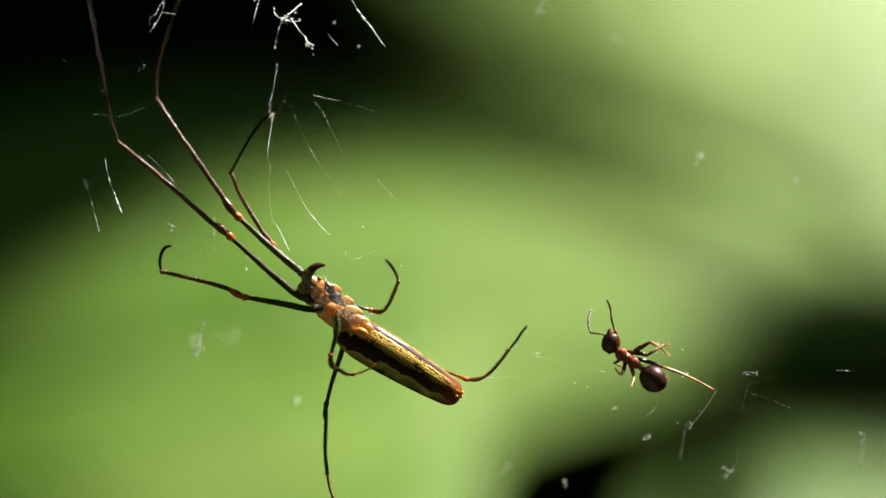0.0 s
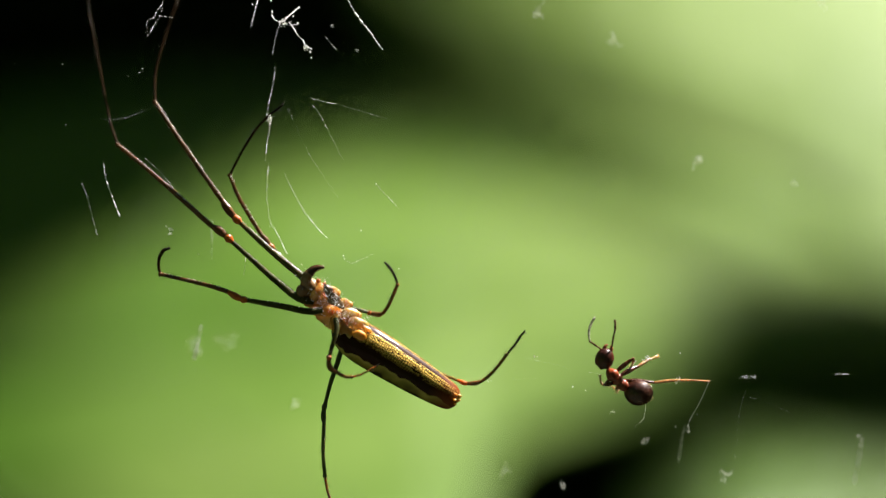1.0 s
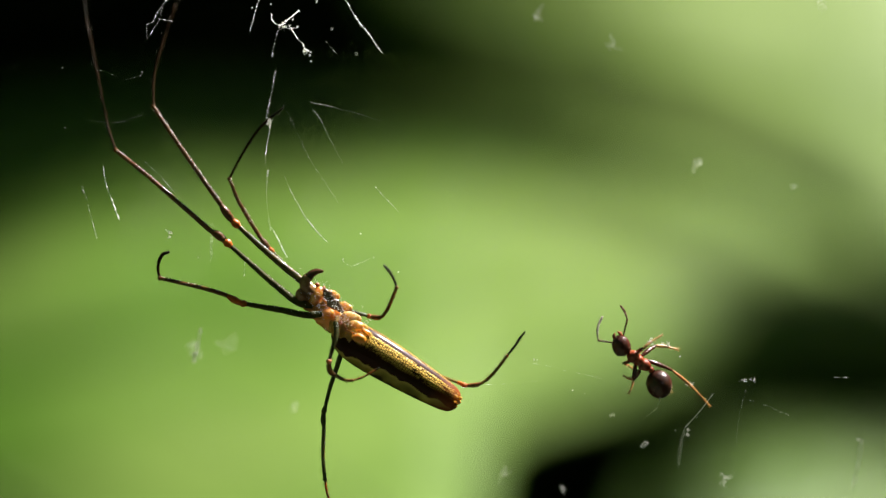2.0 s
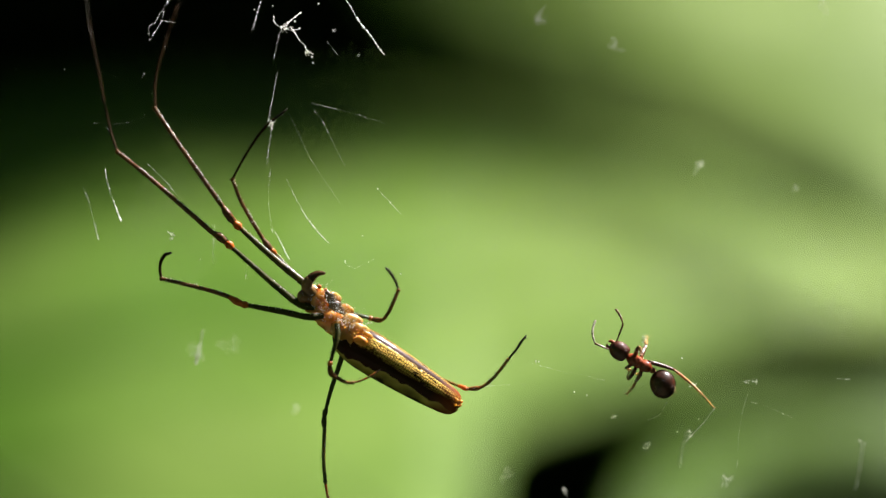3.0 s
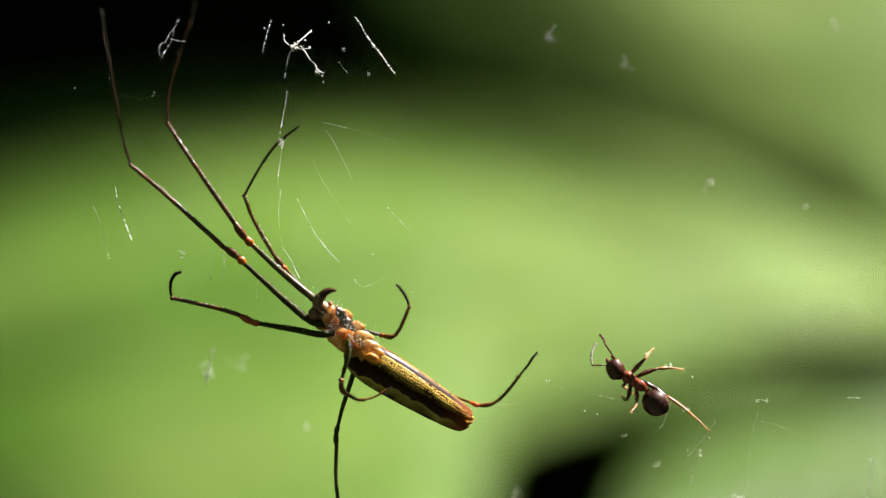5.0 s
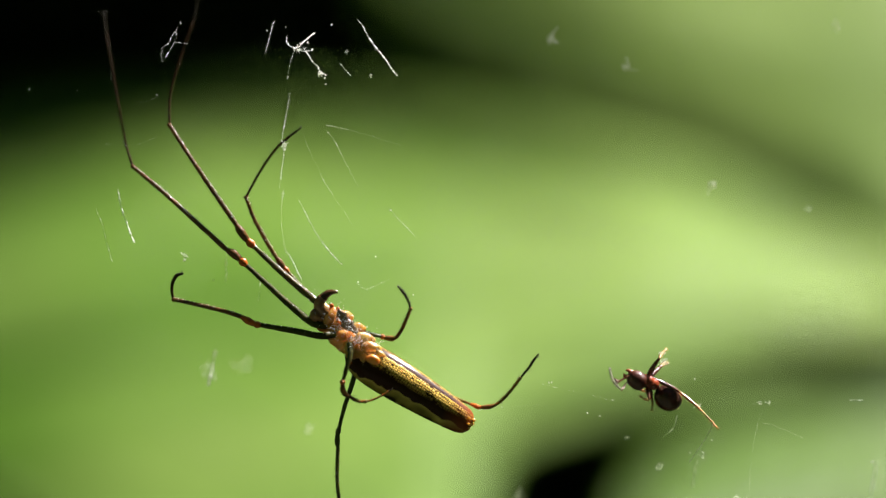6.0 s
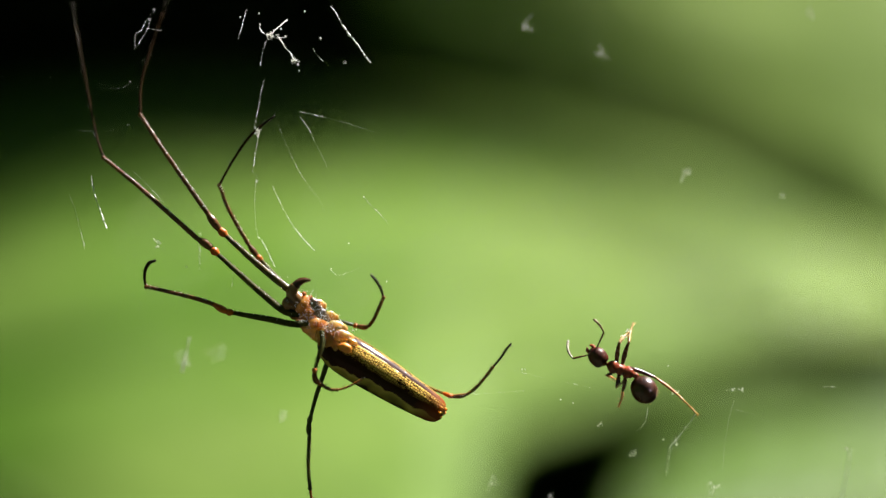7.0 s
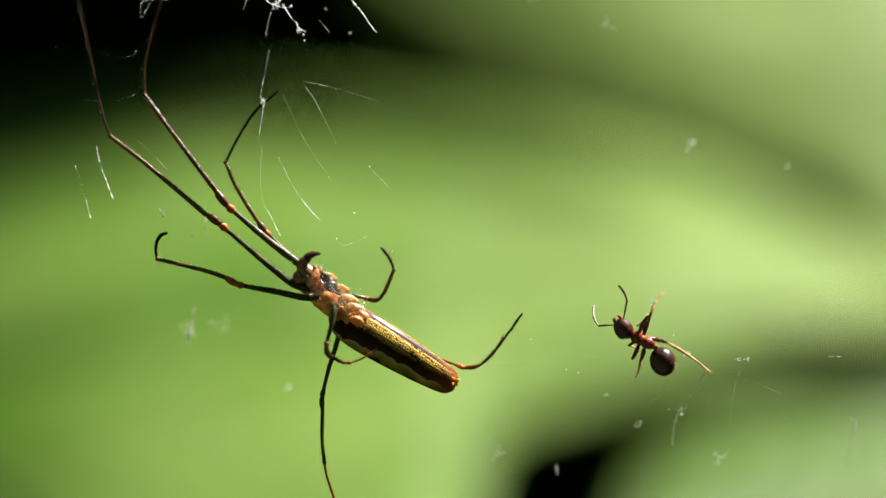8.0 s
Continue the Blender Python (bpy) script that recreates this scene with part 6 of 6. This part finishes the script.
    walk(ant_limbs["antenna_b"][0], [
        (0.00, pose(0.001148, -0.000589, 0.000120, 0.00, -0.00, -41.92)),
        (0.50, pose(0.001273, -0.000707, -0.000156, -28.34, -33.46, -38.38)),
        (1.00, pose(0.001254, -0.000714, -0.000028, -13.45, -22.81, -44.87)),
        (1.50, pose(0.001312, -0.000483, 0.000120, 0.00, -0.00, -58.38)),
        (3.00, pose(0.001568, -0.000289, -0.000141, -17.31, 2.52, -81.98)),
        (3.50, pose(0.001143, -0.000772, -0.000089, -48.12, -51.22, -56.84)),
        (4.00, pose(0.001319, -0.000694, -0.000110, -17.39, -33.62, -30.30)),
        (4.50, pose(0.001349, -0.000542, 0.000120, 0.00, -0.00, -57.17)),
        (5.00, pose(0.001288, -0.000380, -0.000084, 10.42, 15.50, -22.87)),
        (5.50, pose(0.001227, -0.000219, -0.000289, 28.92, 21.80, 15.97)),
        (6.00, pose(0.001166, -0.000057, -0.000493, 47.46, 15.60, 54.84)),
        (6.50, pose(0.001534, -0.000354, -0.000082, 7.72, -32.12, 22.79)),
        (6.67, pose(0.001541, -0.000407, -0.000015, 6.86, -28.75, -15.97)),
        (6.83, pose(0.001547, -0.000461, 0.000053, 3.85, -26.56, -53.76)),
        (7.00, pose(0.001554, -0.000515, 0.000120, 0.00, -26.46, -91.24)),
        (7.50, pose(0.001608, -0.000332, -0.000062, -13.58, -30.00, -82.24)),
        (8.00, pose(0.001396, -0.000403, -0.000140, -20.79, 6.49, -73.41)),
    ])
    walk(ant_limbs["antenna_b"][1], [
        (0.00, pose(0.001036, 0.000000, 0.000000, 0.00, -0.00, -0.17)),
        (0.17, pose(0.001036, 0.000000, 0.000000, 1.55, 32.93, 4.53)),
        (0.33, pose(0.001036, 0.000000, 0.000000, 10.83, 65.40, 16.10)),
        (0.50, pose(0.001036, 0.000000, 0.000000, 135.31, 77.81, 142.59)),
        (1.00, pose(0.001036, 0.000000, 0.000000, 1.26, 33.50, 2.28)),
        (1.50, pose(0.001036, 0.000000, 0.000000, 0.00, 38.93, 16.15)),
        (3.00, pose(0.001036, 0.000000, 0.000000, 0.00, 10.21, 45.86)),
        (3.50, pose(0.001036, 0.000000, 0.000000, 63.31, 55.50, 80.03)),
        (4.00, pose(0.001036, 0.000000, 0.000000, -109.07, 75.09, -121.27)),
        (4.17, pose(0.001036, 0.000000, 0.000000, -16.92, 71.02, -20.25)),
        (4.33, pose(0.001036, 0.000000, 0.000000, -0.62, 47.85, 5.48)),
        (4.50, pose(0.001036, 0.000000, 0.000000, 0.00, 23.45, 17.23)),
        (5.00, pose(0.001036, 0.000000, 0.000000, 14.24, 39.80, -19.81)),
        (5.50, pose(0.001036, 0.000000, 0.000000, 11.45, 60.03, -66.60)),
        (6.00, pose(0.001036, 0.000000, 0.000000, -32.53, 67.22, -151.06)),
        (6.50, pose(0.001036, 0.000000, 0.000000, -38.74, 23.81, -153.62)),
        (6.67, pose(0.001036, 0.000000, 0.000000, -24.31, 0.71, 160.54)),
        (6.83, pose(0.001036, 0.000000, 0.000000, 2.25, -4.28, 110.72)),
        (7.00, pose(0.001036, 0.000000, 0.000000, 23.46, 12.60, 63.32)),
        (7.50, pose(0.001036, 0.000000, 0.000000, 28.40, 12.67, 67.92)),
        (8.00, pose(0.001036, 0.000000, 0.000000, 0.00, -0.00, 38.70)),
    ])
    walk(main_leaf, [
        (0.0, pose(0.00000, 0.00009, HEIGHT + -0.00613, 2.00, -0.50, 0.00)),
        (0.5, pose(0.00000, 0.00037, HEIGHT + -0.01186, 4.00, -0.45, 0.00)),
        (1.0, pose(0.00000, 0.00014, HEIGHT + -0.00744, 2.50, -0.40, 0.00)),
        (1.5, pose(0.00000, 0.00000, HEIGHT + -0.00025, 0.00, -0.32, 0.00)),
        (3.0, pose(0.00000, 0.00000, HEIGHT + 0.00000, 0.00, -0.10, 0.00)),
        (4.5, pose(0.00000, 0.00000, HEIGHT + -0.00027, 0.00, 0.00, 0.00)),
        (6.5, pose(0.00000, 0.00000, HEIGHT + -0.00067, 0.00, 0.00, 0.00)),
        (8.0, pose(0.00000, 0.00000, HEIGHT + 0.00000, 0.00, 0.20, 0.00)),
    ])
    walk(high_shade_leaf, [
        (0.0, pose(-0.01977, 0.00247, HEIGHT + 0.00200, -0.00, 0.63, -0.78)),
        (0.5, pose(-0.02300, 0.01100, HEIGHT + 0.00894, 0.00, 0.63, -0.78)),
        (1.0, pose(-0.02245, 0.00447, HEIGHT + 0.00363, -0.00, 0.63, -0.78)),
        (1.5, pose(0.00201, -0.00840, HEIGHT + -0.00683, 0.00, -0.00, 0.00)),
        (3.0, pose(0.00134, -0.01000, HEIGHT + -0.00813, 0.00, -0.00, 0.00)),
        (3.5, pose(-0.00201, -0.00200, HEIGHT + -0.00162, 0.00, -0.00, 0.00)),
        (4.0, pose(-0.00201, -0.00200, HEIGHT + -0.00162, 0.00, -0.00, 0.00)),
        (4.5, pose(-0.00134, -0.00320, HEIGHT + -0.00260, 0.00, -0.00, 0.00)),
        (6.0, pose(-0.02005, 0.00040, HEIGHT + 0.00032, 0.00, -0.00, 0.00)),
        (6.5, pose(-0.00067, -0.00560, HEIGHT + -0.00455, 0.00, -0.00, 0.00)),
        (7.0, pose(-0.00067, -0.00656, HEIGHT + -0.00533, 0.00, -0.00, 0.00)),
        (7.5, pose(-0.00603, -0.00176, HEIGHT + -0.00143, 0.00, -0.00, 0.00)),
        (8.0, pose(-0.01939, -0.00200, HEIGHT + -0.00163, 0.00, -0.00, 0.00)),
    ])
    walk(left_shade_leaf, [
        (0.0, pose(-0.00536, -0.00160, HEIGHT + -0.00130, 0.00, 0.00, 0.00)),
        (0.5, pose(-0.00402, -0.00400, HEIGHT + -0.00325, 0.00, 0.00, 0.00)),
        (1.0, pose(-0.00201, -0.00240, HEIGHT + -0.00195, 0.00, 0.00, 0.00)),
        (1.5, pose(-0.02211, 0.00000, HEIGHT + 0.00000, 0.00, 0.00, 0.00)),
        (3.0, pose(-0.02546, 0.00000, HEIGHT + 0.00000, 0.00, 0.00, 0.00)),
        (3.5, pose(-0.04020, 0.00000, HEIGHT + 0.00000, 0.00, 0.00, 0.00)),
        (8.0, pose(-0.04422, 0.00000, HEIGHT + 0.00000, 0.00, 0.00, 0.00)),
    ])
    walk(side_shade_leaf, [
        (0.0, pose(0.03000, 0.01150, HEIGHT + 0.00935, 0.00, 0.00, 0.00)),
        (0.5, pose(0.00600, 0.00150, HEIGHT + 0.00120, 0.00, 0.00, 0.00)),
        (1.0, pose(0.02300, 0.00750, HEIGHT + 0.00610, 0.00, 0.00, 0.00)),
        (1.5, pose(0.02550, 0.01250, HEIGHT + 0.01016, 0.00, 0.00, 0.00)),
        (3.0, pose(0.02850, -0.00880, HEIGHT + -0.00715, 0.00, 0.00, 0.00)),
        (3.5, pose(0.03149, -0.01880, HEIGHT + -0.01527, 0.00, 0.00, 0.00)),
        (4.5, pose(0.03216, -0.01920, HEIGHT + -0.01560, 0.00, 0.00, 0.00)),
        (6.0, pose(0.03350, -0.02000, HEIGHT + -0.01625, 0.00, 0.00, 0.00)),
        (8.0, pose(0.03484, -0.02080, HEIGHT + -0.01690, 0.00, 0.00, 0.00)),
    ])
    walk(lower_leaf, [
        (0.0, pose(0.00000, -0.00200, HEIGHT + -0.00162, 0.00, 0.00, 0.00)),
        (0.5, pose(0.00000, -0.00600, HEIGHT + -0.00487, 0.00, 0.00, 0.00)),
        (1.0, pose(0.00000, -0.00200, HEIGHT + -0.00162, 0.00, 0.00, 0.00)),
        (1.5, pose(0.00000, -0.00096, HEIGHT + -0.00078, 0.00, 0.00, 0.00)),
        (3.0, pose(0.00000, -0.00064, HEIGHT + -0.00052, 0.00, 0.00, 0.00)),
        (3.5, pose(0.00000, 0.00000, HEIGHT + 0.00000, 0.00, 0.00, 0.00)),
        (4.5, pose(0.00000, -0.00024, HEIGHT + -0.00019, 0.00, 0.00, 0.00)),
        (6.0, pose(0.00000, -0.00064, HEIGHT + -0.00052, 0.00, 0.00, 0.00)),
        (8.0, pose(0.00000, -0.00040, HEIGHT + -0.00032, 0.00, 0.00, 0.00)),
    ])
    walk(upper_leaf, [
        (0.0, pose(0.00461, -0.00122, HEIGHT + 0.01008, -3.10, 1.92, 1.60)),
        (0.5, pose(0.00705, -0.00157, HEIGHT + 0.01508, -4.63, 2.91, 2.37)),
        (1.0, pose(0.00461, -0.00122, HEIGHT + 0.01008, -3.10, 1.92, 1.60)),
        (1.5, pose(0.00000, 0.00000, HEIGHT + 0.00000, 0.00, -0.00, 0.00)),
        (3.0, pose(-0.00109, 0.00041, HEIGHT + -0.00050, 0.78, -0.47, -0.42)),
        (3.5, pose(-0.00423, 0.00190, HEIGHT + -0.01014, 3.15, -1.83, -1.71)),
        (4.5, pose(-0.00807, 0.00447, HEIGHT + -0.02029, 6.36, -3.56, -3.51)),
        (6.0, pose(-0.00620, 0.00310, HEIGHT + -0.01522, 4.75, -2.71, -2.60)),
        (6.5, pose(-0.00896, 0.00521, HEIGHT + -0.02282, 7.17, -3.97, -3.98)),
        (7.5, pose(-0.00807, 0.00447, HEIGHT + -0.02029, 6.36, -3.56, -3.51)),
        (8.0, pose(-0.00321, 0.00136, HEIGHT + -0.00760, 2.36, -1.38, -1.27)),
    ])


motions()
